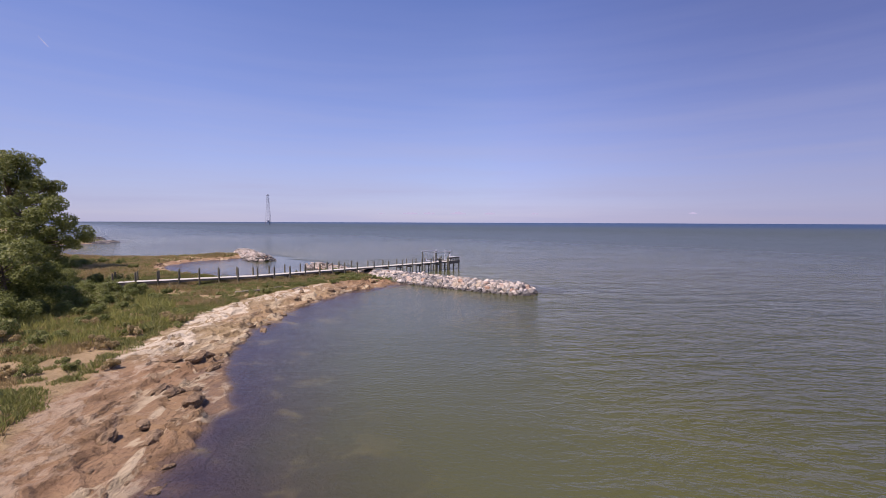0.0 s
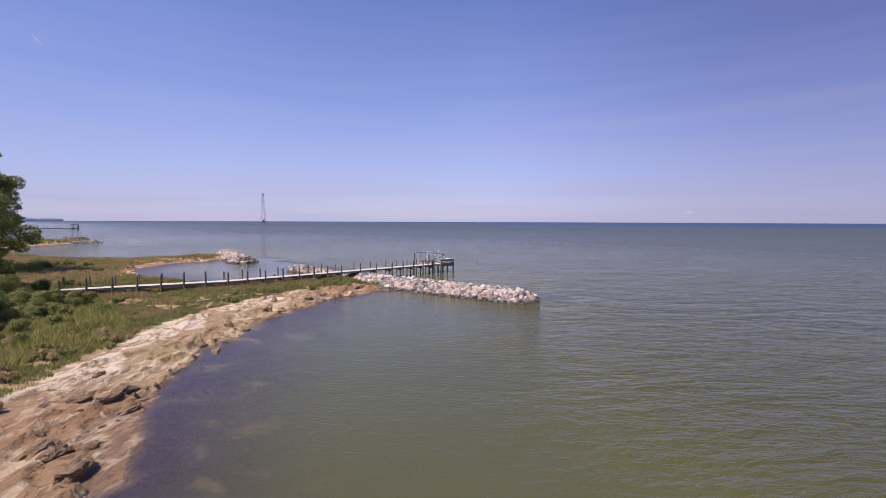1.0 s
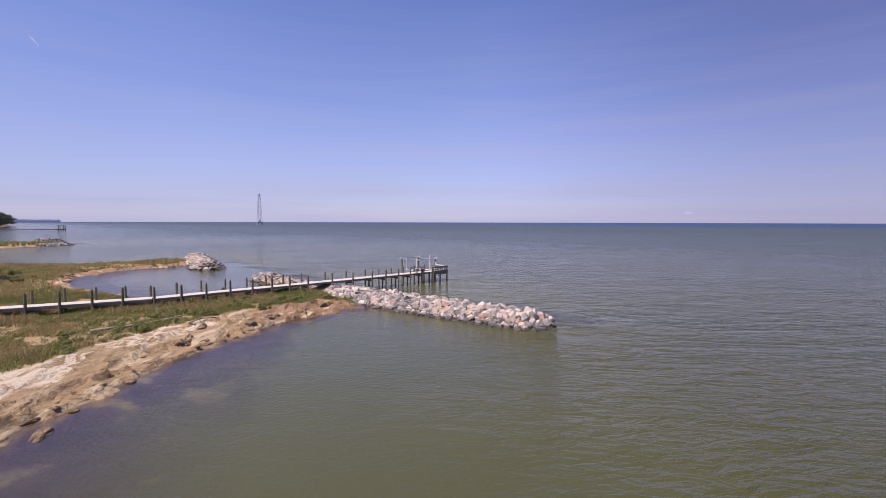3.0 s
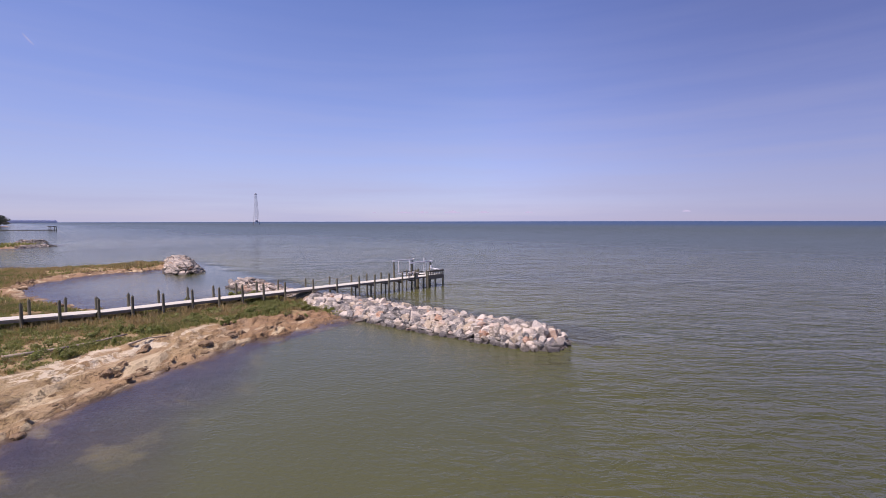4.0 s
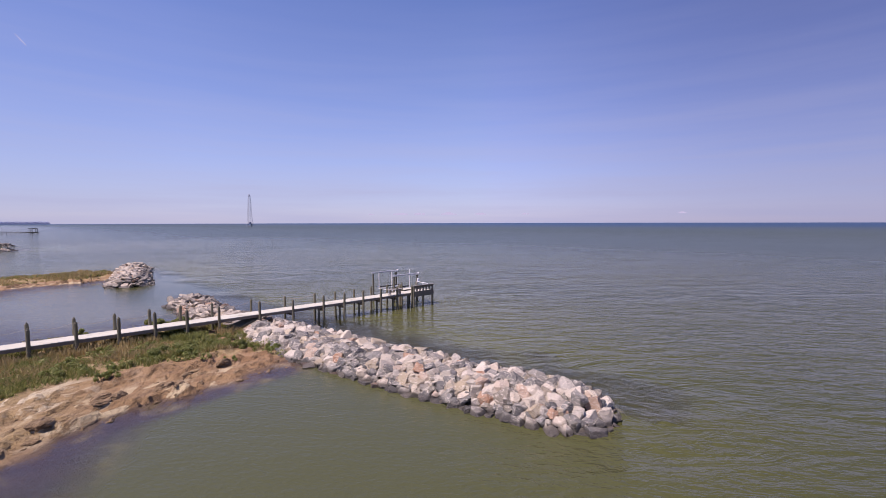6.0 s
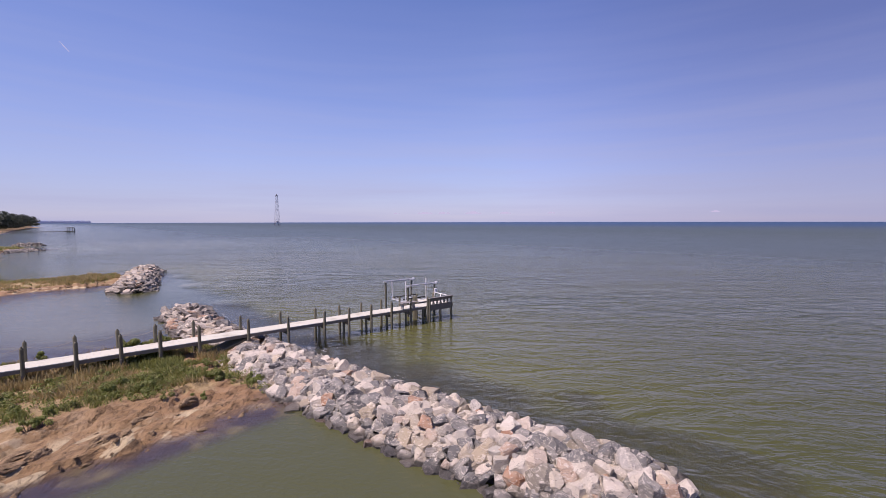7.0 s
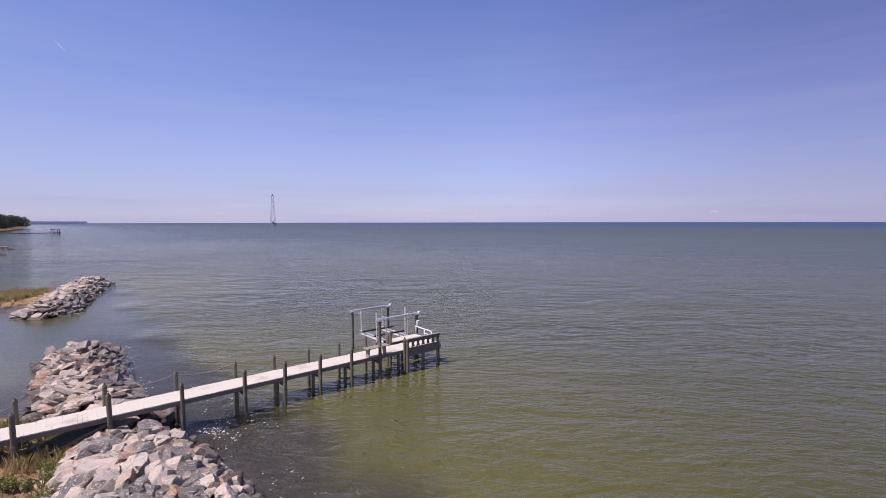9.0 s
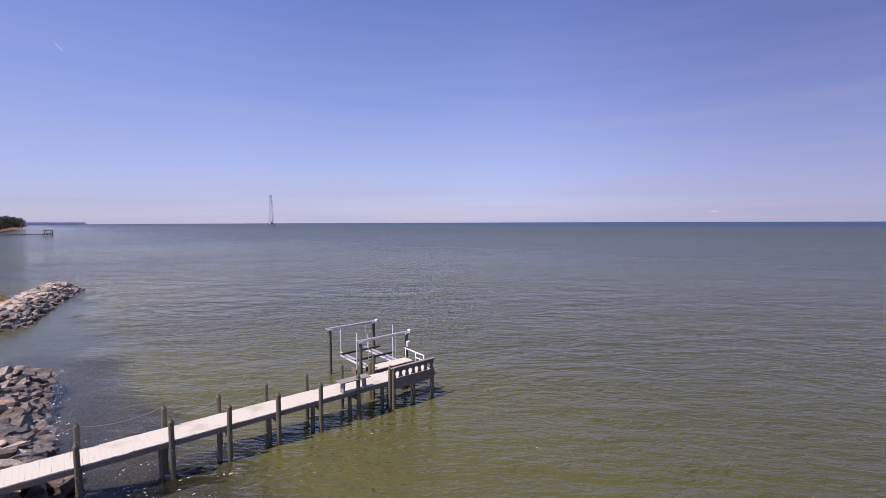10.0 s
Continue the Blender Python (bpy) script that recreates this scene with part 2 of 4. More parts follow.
def water_material():
    n = Nodes("bay_water")
    depth = n.attr("depth")
    far = n.attr("offshore")
    calm = n.attr("calm")
    cloud = n.noise(n.place((0.05, 0.018, 1), -48), 1.0, 4, 0.6)
    silt = n.ramp(cloud, [(0.3, (0.070, 0.073, 0.019)), (0.7, (0.092, 0.092, 0.026))])
    silt = n.mix(n.sums("MULTIPLY", calm, 0.7), silt, (0.066, 0.072, 0.034))
    # cove: paler silt, with the bright sky's reflection also put into the colour
    silt = n.mix(n.attr("cove"), silt, (0.118, 0.114, 0.072))
    # dimming and distance blue of the open bay, put into the colour by metres offshore
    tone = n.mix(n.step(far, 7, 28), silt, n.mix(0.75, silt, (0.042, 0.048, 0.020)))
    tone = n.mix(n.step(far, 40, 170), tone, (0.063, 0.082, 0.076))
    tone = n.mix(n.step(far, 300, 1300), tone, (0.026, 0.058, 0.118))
    gust = n.sums("MULTIPLY_ADD", n.step(n.noise(n.place((0.10, 0.035, 1), -50), 1.0, 4, 0.6, 0.6), 0.35, 0.68), 0.75, 0.4)
    chop = n.noise(n.place((1.9, 0.75, 1), -42), 1.0, 4, 0.55, 0.9)
    swell = n.noise(n.place((0.44, 0.19, 1), -52), 1.0, 4, 0.55, 1.2)
    sea = n.noise(n.place((0.11, 0.045, 1), -50), 1.0, 6, 0.68, 0.9)
    ripple = n.noise(n.place((6.5, 4, 1), -30), 1.0, 3, 0.55)
    height = n.sums("ADD", n.sums("MULTIPLY", n.sums("MULTIPLY", chop, 0.26), gust), n.sums("ADD", n.sums("MULTIPLY", swell, 0.36), n.sums("MULTIPLY", sea, 0.7)))
    height = n.sums("ADD", n.sums("MULTIPLY", height, n.sums("MULTIPLY_ADD", calm, -0.92, 1.0)), n.sums("MULTIPLY", ripple, 0.022))
    normal = n.bump(height, 1.0, 1.0)
    gloss = n.sums("MULTIPLY_ADD", n.step(far, 60, 400), 0.15, n.sums("MULTIPLY_ADD", n.step(far, 4, 160), 0.24, 0.08))
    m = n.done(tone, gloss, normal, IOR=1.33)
    clear = n.node("ShaderNodeBsdfTransparent")
    mixer = n.node("ShaderNodeMixShader")
    shine = n.node("ShaderNodeBsdfGlossy", Roughness=0.12)
    n.link(normal, shine.inputs["Normal"])
    fres = n.node("ShaderNodeFresnel", IOR=1.33)
    n.link(normal, fres.inputs["Normal"])
    film = n.node("ShaderNodeMixShader")
    n.link(fres.outputs[0], film.inputs[0])
    n.link(clear.outputs[0], film.inputs[1])
    n.link(shine.outputs[0], film.inputs[2])
    n.link(n.step(depth, -0.05, 0.72), mixer.inputs[0])
    n.link(film.outputs[0], mixer.inputs[1])
    n.link(n.bsdf.outputs[0], mixer.inputs[2])
    n.link(mixer.outputs[0], n.tree.nodes["Material Output"].inputs["Surface"])
    return m


POST = wood_material("dark_treated_piling", (0.068, 0.064, 0.042), (0.19, 0.178, 0.122))
BEAM = wood_material("grey_framing_timber", (0.11, 0.095, 0.075), (0.26, 0.22, 0.175))
SEAT = wood_material("grey_bench_board", (0.16, 0.148, 0.14), (0.28, 0.265, 0.25))
PLANK = plank_material()
ROCK = rock_material("quarried_granite")
WET_ROCK = rock_material("wave_wet_granite", shade=(0.05, 0.042, 0.034), much=0.72)
SLAB = rock_material("brown_weathered_slab", shade=(0.38, 0.30, 0.22))
RUBBLE = rock_material("quarried_granite_rubble", island=True)
# near-black: the shade in the gaps between boulders, put into the colour
CORE = plain_material("gap_shade_rubble", (0.055, 0.05, 0.042), 0.95, vary=0.3)
CLOD = peat_material()
DRIFT = wood_material("bleached_driftwood", (0.20, 0.16, 0.12), (0.38, 0.32, 0.25))
METAL = plain_material("galvanised_aluminium", (0.74, 0.75, 0.76), 0.42, 0.55, 0.06)
WHITE = plain_material("white_pvc", (0.78, 0.78, 0.78), 0.5, 0.0, 0.04)
CARPET = plain_material("black_bunk_carpet", (0.03, 0.03, 0.032), 0.95)
STEEL = plain_material("painted_tower_steel", (0.40, 0.42, 0.48), 0.6, 0.2)
BARK = wood_material("grey_brown_bark", (0.06, 0.045, 0.035), (0.18, 0.14, 0.11))
LEAF_TREE = leaf_material("tree_leaf", (0.10, 0.125, 0.026), (0.24, 0.265, 0.065))
LEAF_SHRUB = leaf_material("shrub_leaf", (0.11, 0.145, 0.03), (0.25, 0.285, 0.07), (0.32, 0.26, 0.11))
HAZY = leaf_material("distant_hazy_woods", (0.40, 0.45, 0.56), (0.50, 0.55, 0.66))
LEAF_PINE = leaf_material("far_tree_leaf", (0.035, 0.046, 0.036), (0.062, 0.074, 0.050))
GRASS = leaf_material("marsh_grass_blade", (0.145, 0.170, 0.042), (0.28, 0.29, 0.085), (0.42, 0.36, 0.15))
REED = leaf_material("bright_grass_blade", (0.23, 0.245, 0.06), (0.40, 0.40, 0.11), (0.46, 0.41, 0.16))
STRAW = leaf_material("dry_grass_blade", (0.30, 0.225, 0.095), (0.49, 0.385, 0.185), (0.27, 0.25, 0.09))
HAZY.node_tree.nodes["Principled BSDF"].inputs["Emission Color"].default_value = (0.40, 0.44, 0.53, 1)  # airlight of four kilometres of haze
HAZY.node_tree.nodes["Principled BSDF"].inputs["Emission Strength"].default_value = 0.2
GROUND = ground_material()
WATER = water_material()


# ---- mesh helpers ----
def mesh_of(name, bm, material, smooth=False):
    data = bpy.data.meshes.new(name)
    bm.to_mesh(data)
    bm.free()
    data.materials.append(material)
    if smooth:
        data.polygons.foreach_set("use_smooth", [True] * len(data.polygons))
    return data


def part(name, bm, material, parent, label="", smooth=False):
    ob = new(name, mesh_of(name, bm, material, smooth))
    ob.parent = parent
    return tagged(ob, label)


def raw_mesh(name, verts, faces, material, smooth=False):
    data = bpy.data.meshes.new(name)
    data.from_pydata([tuple(v) for v in verts], [], [tuple(f) for f in faces])
    data.materials.append(material)
    if smooth:
        data.polygons.foreach_set("use_smooth", [True] * len(data.polygons))
    return data


def box(bm, centre, size, turn=0.0, bevel=0.0, tilt=None):
    m = Matrix.Translation(centre) @ Matrix.Rotation(turn, 4, "Z")
    if tilt is not None:
        m = m @ tilt
    out = bmesh.ops.create_cube(bm, size=1.0, matrix=m @ Matrix.Diagonal((*size, 1)))
    if bevel:
        edges = list({e for v in out["verts"] for e in v.link_edges})
        bmesh.ops.bevel(bm, geom=edges, offset=bevel, segments=1, affect="EDGES")
    return bm


def rod(bm, a, b, r0, r1=None, sides=10):
    a, b = Vector(a), Vector(b)
    m = Matrix.Translation((a + b) / 2) @ (b - a).to_track_quat("Z", "Y").to_matrix().to_4x4()
    bmesh.ops.create_cone(bm, cap_ends=True, segments=sides, radius1=r0, radius2=r0 if r1 is None else r1, depth=(b - a).length, matrix=m)
    return bm


def solid():
    return bmesh.new()


# ---- shape of the shore ----
SOUTH_COVE = [(-60, -400), (-14, -60), (-5.5, -15), (-2.0, 3), (1.0, 10.6), (2.2, 13.6), (4.1, 18.2), (5.2, 20.9), (6.7, 23.8), (8.9, 27.2), (11, 29.8), (13.5, 33), (16.6, 35.4), (19.5, 37.1), (23, 38.6), (26.6, 39.5), (29.2, 40.1), (31.2, 40.3)]
HEAD = [(32.8, 43.5), (33.2, 48), (32.2, 52), (30.2, 55)]
NORTH_COVE = [(27.3, 55.2), (24.0, 54.4), (20.4, 55.4), (17.0, 59), (14.6, 64.5), (13.0, 70), (12.2, 77), (13.8, 84), (17.5, 89.5), (21, 91), (25, 91), (28, 91.8)]
NORTH_SPIT = [(30.6, 95.8), (31.2, 102.0), (27.7, 104.4), (22.0, 103.0), (14.4, 102.0), (8.6, 106.8), (3.9, 116.4), (-0.9, 134.5), (-3.8, 158.4), (-2.8, 171.8), (1.9, 178.4), (9.6, 184.2), (14.8, 190.9), (15.8, 199.4), (11.5, 205.2), (2.9, 207.1)]
FAR_SHORE = [(-8, 222), (-16, 262), (-21, 340), (-18, 420), (-15, 470), (-22, 600), (-25, 900), (-14, 950), (-2, 968), (-14, 985), (-29, 1010), (-60, 1500), (-140, 2300), (-1200, 2700), (-4900, 2800)]
SHORE = np.array(SOUTH_COVE + HEAD + NORTH_COVE + NORTH_SPIT + FAR_SHORE, float)
LAND = np.vstack([SHORE, [(-4900, -400)]])


def lattice_noise(x, y, scale, seed):
    """Smooth value noise on arrays, 0 to 1."""
    rng = np.random.RandomState(seed)
    table = rng.rand(256, 256)
    u, v = x / scale, y / scale
    i, j = np.floor(u).astype(int), np.floor(v).astype(int)
    a, b = u - i, v - j
    a, b = a * a * (3 - 2 * a), b * b * (3 - 2 * b)
    at = lambda p, q: table[p % 256, q % 256]
    return (at(i, j) * (1 - a) + at(i + 1, j) * a) * (1 - b) + (at(i, j + 1) * (1 - a) + at(i + 1, j + 1) * a) * b


def inland_of(x, y):
    """Metres inland of the water's edge (negative: offshore)."""
    x, y = np.asarray(x, float), np.asarray(y, float)
    best = np.full(x.shape, 1e9)
    inside = np.zeros(x.shape, bool)
    for k in range(len(LAND)):
        (x0, y0), (x1, y1) = LAND[k], LAND[(k + 1) % len(LAND)]
        dx, dy = x1 - x0, y1 - y0
        if k < len(SHORE) - 1:
            s = np.clip(((x - x0) * dx + (y - y0) * dy) / (dx * dx + dy * dy), 0, 1)
            best = np.minimum(best, np.hypot(x - x0 - s * dx, y - y0 - s * dy))
        cross = (y0 > y) != (y1 > y)
        inside ^= cross & (x < x0 + (y - y0) * dx / (dy if dy else 1e-9))
    return np.where(inside, best, -best)


def smooth(v, lo, hi):
    s = np.clip((v - lo) / (hi - lo), 0, 1)
    return s * s * (3 - 2 * s)


def ground_height(x, y):
    x, y = np.asarray(x, float), np.asarray(y, float)
    d = inland_of(x, y)
    near = np.exp(-np.maximum(0, np.hypot(x - 15, y - 40) - 80) / 60)
    e = d + near * ((lattice_noise(x, y, 2.3, 1) - 0.5) * 1.5 + (lattice_noise(x, y, 0.8, 2) - 0.5) * 0.7 + (lattice_noise(x, y, 6, 3) - 0.5) * 1.2)
    # worn ledges: each scarp wanders by itself along the bank
    bank = 0.05 * smooth(e, 0.0, 0.3) + 0.05 * smooth(e, 3.2, 7) + 0.04 * smooth(e, 8, 14)
    for k, (at_d, rise, wide) in enumerate(((0.5, 0.11, 2.2), (1.4, 0.12, 2.8), (2.4, 0.10, 3.0), (3.3, 0.07, 2.8), (4.1, 0.05, 2.6))):
        f = d + near * wide * (1.1 * (lattice_noise(x, y, 3.0, 20 + k) - 0.5) + 0.65 * (lattice_noise(x, y, 1.0, 30 + k) - 0.5) + 0.22 * (lattice_noise(x, y, 0.3, 36 + k) - 0.5))
        lip = smooth(f, at_d, at_d + 0.10)
        bank += rise * lip + near * 0.07 * lip * (1 - smooth(f, at_d + 0.15, at_d + 0.8))
    bank += near * smooth(e, 0.2, 1.0) * ((lattice_noise(x, y, 0.6, 4) - 0.5) * 0.05 + (lattice_noise(x, y, 0.22, 5) - 0.5) * 0.036)
    bank += 0.8 * smooth(d, 40, 200)
    bed = -np.minimum(0.085 * np.maximum(-e, 0), 2.5) - 0.02
    return np.where(e > 0, bank, bed), d


def spread(fine_lo, fine_hi, fine, lo, hi, grow):
    mid = list(np.arange(fine_lo, fine_hi + fine / 2, fine))
    out, step = [], fine
    v = fine_hi
    while v < hi:
        step *= grow
        v = min(v + step, hi)
        out.append(v)
    low, step = [], fine
    v = fine_lo
    while v > lo:
        step *= grow
        v = max(v - step, lo)
        low.append(v)
    return np.array(low[::-1] + mid + out)


def sheet(name, xs, ys, z, material, extras):
    nx, ny = len(xs), len(ys)
    gx, gy = np.meshgrid(xs, ys)
    verts = np.stack([gx.ravel(), gy.ravel(), z.ravel()], 1)
    i = (np.arange(ny - 1)[:, None] * nx + np.arange(nx - 1)[None, :]).ravel()
    faces = np.stack([i, i + 1, i + nx + 1, i + nx], 1)
    data = bpy.data.meshes.new(name)
    data.vertices.add(len(verts))
    data.vertices.foreach_set("co", verts.astype(np.float32).ravel())
    data.loops.add(faces.size)
    data.loops.foreach_set("vertex_index", faces.astype(np.int32).ravel())
    data.polygons.add(len(faces))
    data.polygons.foreach_set("loop_start", np.arange(0, faces.size, 4, dtype=np.int32))
    data.update(calc_edges=True)
    data.polygons.foreach_set("use_smooth", [True] * len(faces))
    for key, values in extras.items():
        data.attributes.new(key, "FLOAT", "POINT").data.foreach_set("value", values.astype(np.float32).ravel())
    data.materials.append(material)
    return new(name, data)


gx = spread(-6, 34, 0.14, -4900, 4900, 1.12)
gy = spread(11, 60, 0.14, -2500, 4900, 1.07)
mx, my = np.meshgrid(gx, gy)
gz, gd = ground_height(mx, my)
ground = sheet("ground", gx, gy, gz, GROUND, {"inland": gd * (1 + (0.45 * smooth(mx, 23, 30) + 4.5 * smooth(mx, 29.8, 32)) * (my < 50) + 2.0 * smooth(my, 52, 58) * (my < 130) + 3.0 * smooth(my, 50, 53) * (my < 66)), "height": gz, "seaward": smooth(mx, 31, 33.5), "sandy": (1 - smooth(mx, 18, 26)) * (1 - 0.75 * smooth(my, 50, 58)) * (0.3 + 0.7 * smooth(my, 21, 28))})
tagged(ground, "reddish peat and pale sand bank running into marsh", "ground", kind="structure")

wx = spread(-8, 60, 0.6, -4950, 4950, 1.12)
wy = spread(4, 120, 0.6, -2600, 4950, 1.1)
mx, my = np.meshgrid(wx, wy)
wz, wd = ground_height(mx, my)
reef = np.full(mx.shape, 1e9)
for (x0, y0), (x1, y1) in (((37.2, 28), (35.0, 36)), ((35.0, 36), (33.8, 44)), ((33.8, 44), (32.2, 53)), ((32.2, 53), (31.6, 65))):
    along = np.clip(((mx - x0) * (x1 - x0) + (my - y0) * (y1 - y0)) / ((x1 - x0) ** 2 + (y1 - y0) ** 2), 0, 1)
    reef = np.minimum(reef, np.hypot(mx - x0 - along * (x1 - x0), my - y0 - along * (y1 - y0)) + 7.0 * (mx < x0 + (my - y0) * (x1 - x0) / (y1 - y0)))
lee = smooth((my - 27) * 0.72 - (mx - 38) * 0.69 + 5 * (lattice_noise(mx, my, 7, 62) - 0.5), -5, 8) * (1 - smooth(mx + 3 * (lattice_noise(mx, my, 4, 63) - 0.5), 34.5, 39.5)) * (1 - smooth(my - mx, 55, 85))
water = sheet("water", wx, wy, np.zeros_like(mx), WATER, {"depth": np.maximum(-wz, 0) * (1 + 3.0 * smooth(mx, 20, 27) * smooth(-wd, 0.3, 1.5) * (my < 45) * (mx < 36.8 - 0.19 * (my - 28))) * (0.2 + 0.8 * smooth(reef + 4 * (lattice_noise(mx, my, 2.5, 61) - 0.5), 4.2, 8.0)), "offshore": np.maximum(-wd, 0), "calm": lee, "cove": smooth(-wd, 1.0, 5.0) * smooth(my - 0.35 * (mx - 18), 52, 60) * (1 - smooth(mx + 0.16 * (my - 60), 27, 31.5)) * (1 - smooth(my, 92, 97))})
tagged(water, "murky olive-green bay water with low ripples", "water", kind="structure")
water.visible_shadow = False


def ground_at(x, y):
    return float(ground_height(np.array([x]), np.array([y]))[0][0])


# ---- rock jetties ----
def rock_shapes(count, seed, flat=1.0, material=None):
    """Quarried blocks: boxes split along random cleavage planes."""
    rng = random.Random(seed)
    shapes = []
    for _ in range(count):
        bm = bmesh.new()
        size = (rng.uniform(1.0, 1.35), rng.uniform(0.8, 1.1), rng.uniform(0.66, 0.95) * flat)
        bmesh.ops.create_cube(bm, size=1.0, matrix=Matrix.Diagonal((*size, 1)))
        for _ in range(rng.choice((11, 12, 13, 14, 16))):
            way = Vector((rng.gauss(0, 1), rng.gauss(0, 1), rng.gauss(0, 1) / flat)).normalized()
            reach = 0.5 * (abs(way.x) * size[0] + abs(way.y) * size[1] + abs(way.z) * size[2])
            cut = bmesh.ops.bisect_plane(bm, geom=bm.verts[:] + bm.edges[:] + bm.faces[:], dist=1e-5, plane_co=way * reach * rng.uniform(0.52, 0.78), plane_no=way, clear_outer=True)
            rim = [g for g in cut["geom_cut"] if isinstance(g, bmesh.types.BMEdge)]
            if len(rim) > 2:
                bmesh.ops.contextual_create(bm, geom=rim)
        bmesh.ops.remove_doubles(bm, verts=bm.verts[:], dist=0.02)
        bmesh.ops.convex_hull(bm, input=bm.verts[:])
        bmesh.ops.delete(bm, geom=[v for v in bm.verts if not v.link_faces], context="VERTS")
        bmesh.ops.recalc_face_normals(bm, faces=bm.faces[:])
        bmesh.ops.subdivide_edges(bm, edges=[e for e in bm.edges if e.calc_length() > 0.2], cuts=1)
        bmesh.ops.triangulate(bm, faces=bm.faces[:])
        off = Vector((rng.uniform(0, 90), rng.uniform(0, 90), rng.uniform(0, 90)))
        for v in bm.verts:
            v.co += (noise.noise_vector(v.co * 3.0 + off) * 0.055 + noise.noise_vector(v.co * 7.0 + off) * 0.03) * (1 if flat == 1 else 0.6)
        shapes.append(mesh_of("rock", bm, material or ROCK))
    return shapes


ROCKS = rock_shapes(36, 5)
SLABS = rock_shapes(24, 6, 0.42, SLAB)
WET_ROCKS = rock_shapes(16, 7, 0.8, WET_ROCK)


def jetty(name, label, line, half, crest, size, seed, most, slab=1.0):
    """A rubble mound along a line of points, faced with boulders."""
    rng = random.Random(seed)
    thing = tagged(new(name), label, "jetty", "rock jetties")
    pts = [Vector((*p, 0)) for p in line]
    seg = [(b - a).length for a, b in zip(pts, pts[1:])]
    total = sum(seg)

    def at(u):
        s = max(0, min(total, u))
        for a, b, length in zip(pts, pts[1:], seg):
            if s <= length or b is pts[-1]:
                way = (b - a).normalized()
                return a + way * s, way
            s -= length

    def top(u, w):
        end = max(0.0, -u, u - total)
        r = math.hypot(w / half, end / half)
        return max(-0.4, crest * min(1.0, (1.5 if slab == 1 else 1.25) * (1 - r ** 1.5)) if r < 1.15 else -0.4)

    # added filler sheet below the boulders, dark so that the gaps look shaded
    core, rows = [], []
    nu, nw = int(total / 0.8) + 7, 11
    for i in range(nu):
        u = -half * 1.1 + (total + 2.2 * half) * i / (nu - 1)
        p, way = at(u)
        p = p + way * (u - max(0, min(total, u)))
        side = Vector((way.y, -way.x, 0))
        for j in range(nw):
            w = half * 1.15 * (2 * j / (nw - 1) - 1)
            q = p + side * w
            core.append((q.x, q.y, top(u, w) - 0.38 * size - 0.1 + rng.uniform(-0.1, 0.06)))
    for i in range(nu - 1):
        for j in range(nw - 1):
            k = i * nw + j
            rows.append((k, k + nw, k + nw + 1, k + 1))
    heart = new("gap_shade_core", raw_mesh("gap_shade_core", core, rows, CORE))
    heart.parent = thing
    placed = []
    for layer, (lo, hi, tries) in enumerate(((1.05, 1.35, 130), (0.75, 1.1, 2200), (0.5, 0.75, 5600), (0.35, 0.5, 4200 if slab == 1 else 0))):
        for _ in range(tries):
            u = rng.uniform(-half, total + half)
            w = rng.uniform(-half, half) * 1.02
            z = top(u, w)
            if z <= -0.3:
                continue
            s = size * rng.uniform(lo, hi)
            p, way = at(u)
            p = p + way * (u - max(0, min(total, u))) + Vector((way.y, -way.x, 0)) * w
            slope = 0.75 if abs(w) > half * 0.45 else 1.0
            if any((p.x - q[0]) ** 2 + (p.y - q[1]) ** 2 + 0.6 * (z - q[4]) ** 2 < (slope * 0.40 * (s + q[3])) ** 2 for q in placed):
                continue
            placed.append((p.x, p.y, z - 0.22 * s + rng.uniform(-0.1, 0.08) - (0.05 if layer > 1 else 0), s, z, w))
    rest_v, rest_f = [], []
    placed.sort(key=lambda q: q[5] > 0.55 * half)
    for k, (x, y, z, s, high, w) in enumerate(placed):
        turn = Euler((rng.gauss(0, 0.35 if slab == 1 else 0.32), rng.gauss(0, 0.35 if slab == 1 else 0.32), rng.uniform(0, 6.28)))
        m = Matrix.LocRotScale((x, y, z), turn, (s * rng.uniform(0.9, 1.3) * (1.0 if slab == 1 else 1.35), s * rng.uniform(0.9, 1.15), s * rng.uniform(0.9, 1.25)))
        shape = rng.choice(ROCKS if slab == 1 else SLABS)
        soaked = w > half * (0.42 if slab == 1 else 0.2) and high < crest * rng.uniform(0.7, 1.1)
        if soaked:
            shape = rng.choice(WET_ROCKS)
            m = m @ Matrix.Diagonal((0.85, 0.95, 0.9, 1))
        if k < most or (soaked and k < most + 300):
            ob = new("rock", shape)
            ob.parent = thing
            ob.matrix_basis = m
        else:
            base = len(rest_v)
            rest_v += [m @ v.co for v in shape.vertices]
            rest_f += [tuple(base + i for i in f.vertices) for f in shape.polygons]
    if rest_f:
        rest = tagged(new("rubble", raw_mesh("rubble", rest_v, rest_f, RUBBLE)), kind="stuff")
        rest.parent = thing
    return thing


jetty("rock_jetty", "rubble jetty of grey and tan granite boulders", [(36.75, 27.7), (35.15, 34), (34.25, 38.5), (33.4, 43.5), (32.7, 47.6)], 2.3, 0.84, 0.61, 11, 300)
jetty("rock_jetty", "low mound of flat grey and tan granite slabs", [(32.7, 51.3), (31.75, 56), (31.65, 60), (31.85, 65.2)], 1.98, 0.74, 0.60, 12, 290, 0.7)
jetty("rock_jetty", "rubble breakwater of pale granite slabs off the sandy spit", [(29.7, 84.2), (31.0, 94), (33.3, 107)], 2.35, 1.05, 0.66, 13, 290, 0.7)
jetty("rock_jetty", "small far breakwater of grey granite boulders", [(10.5, 186.5), (15.6, 193)], 1.9, 0.6, 0.8, 14, 60, 0.7)
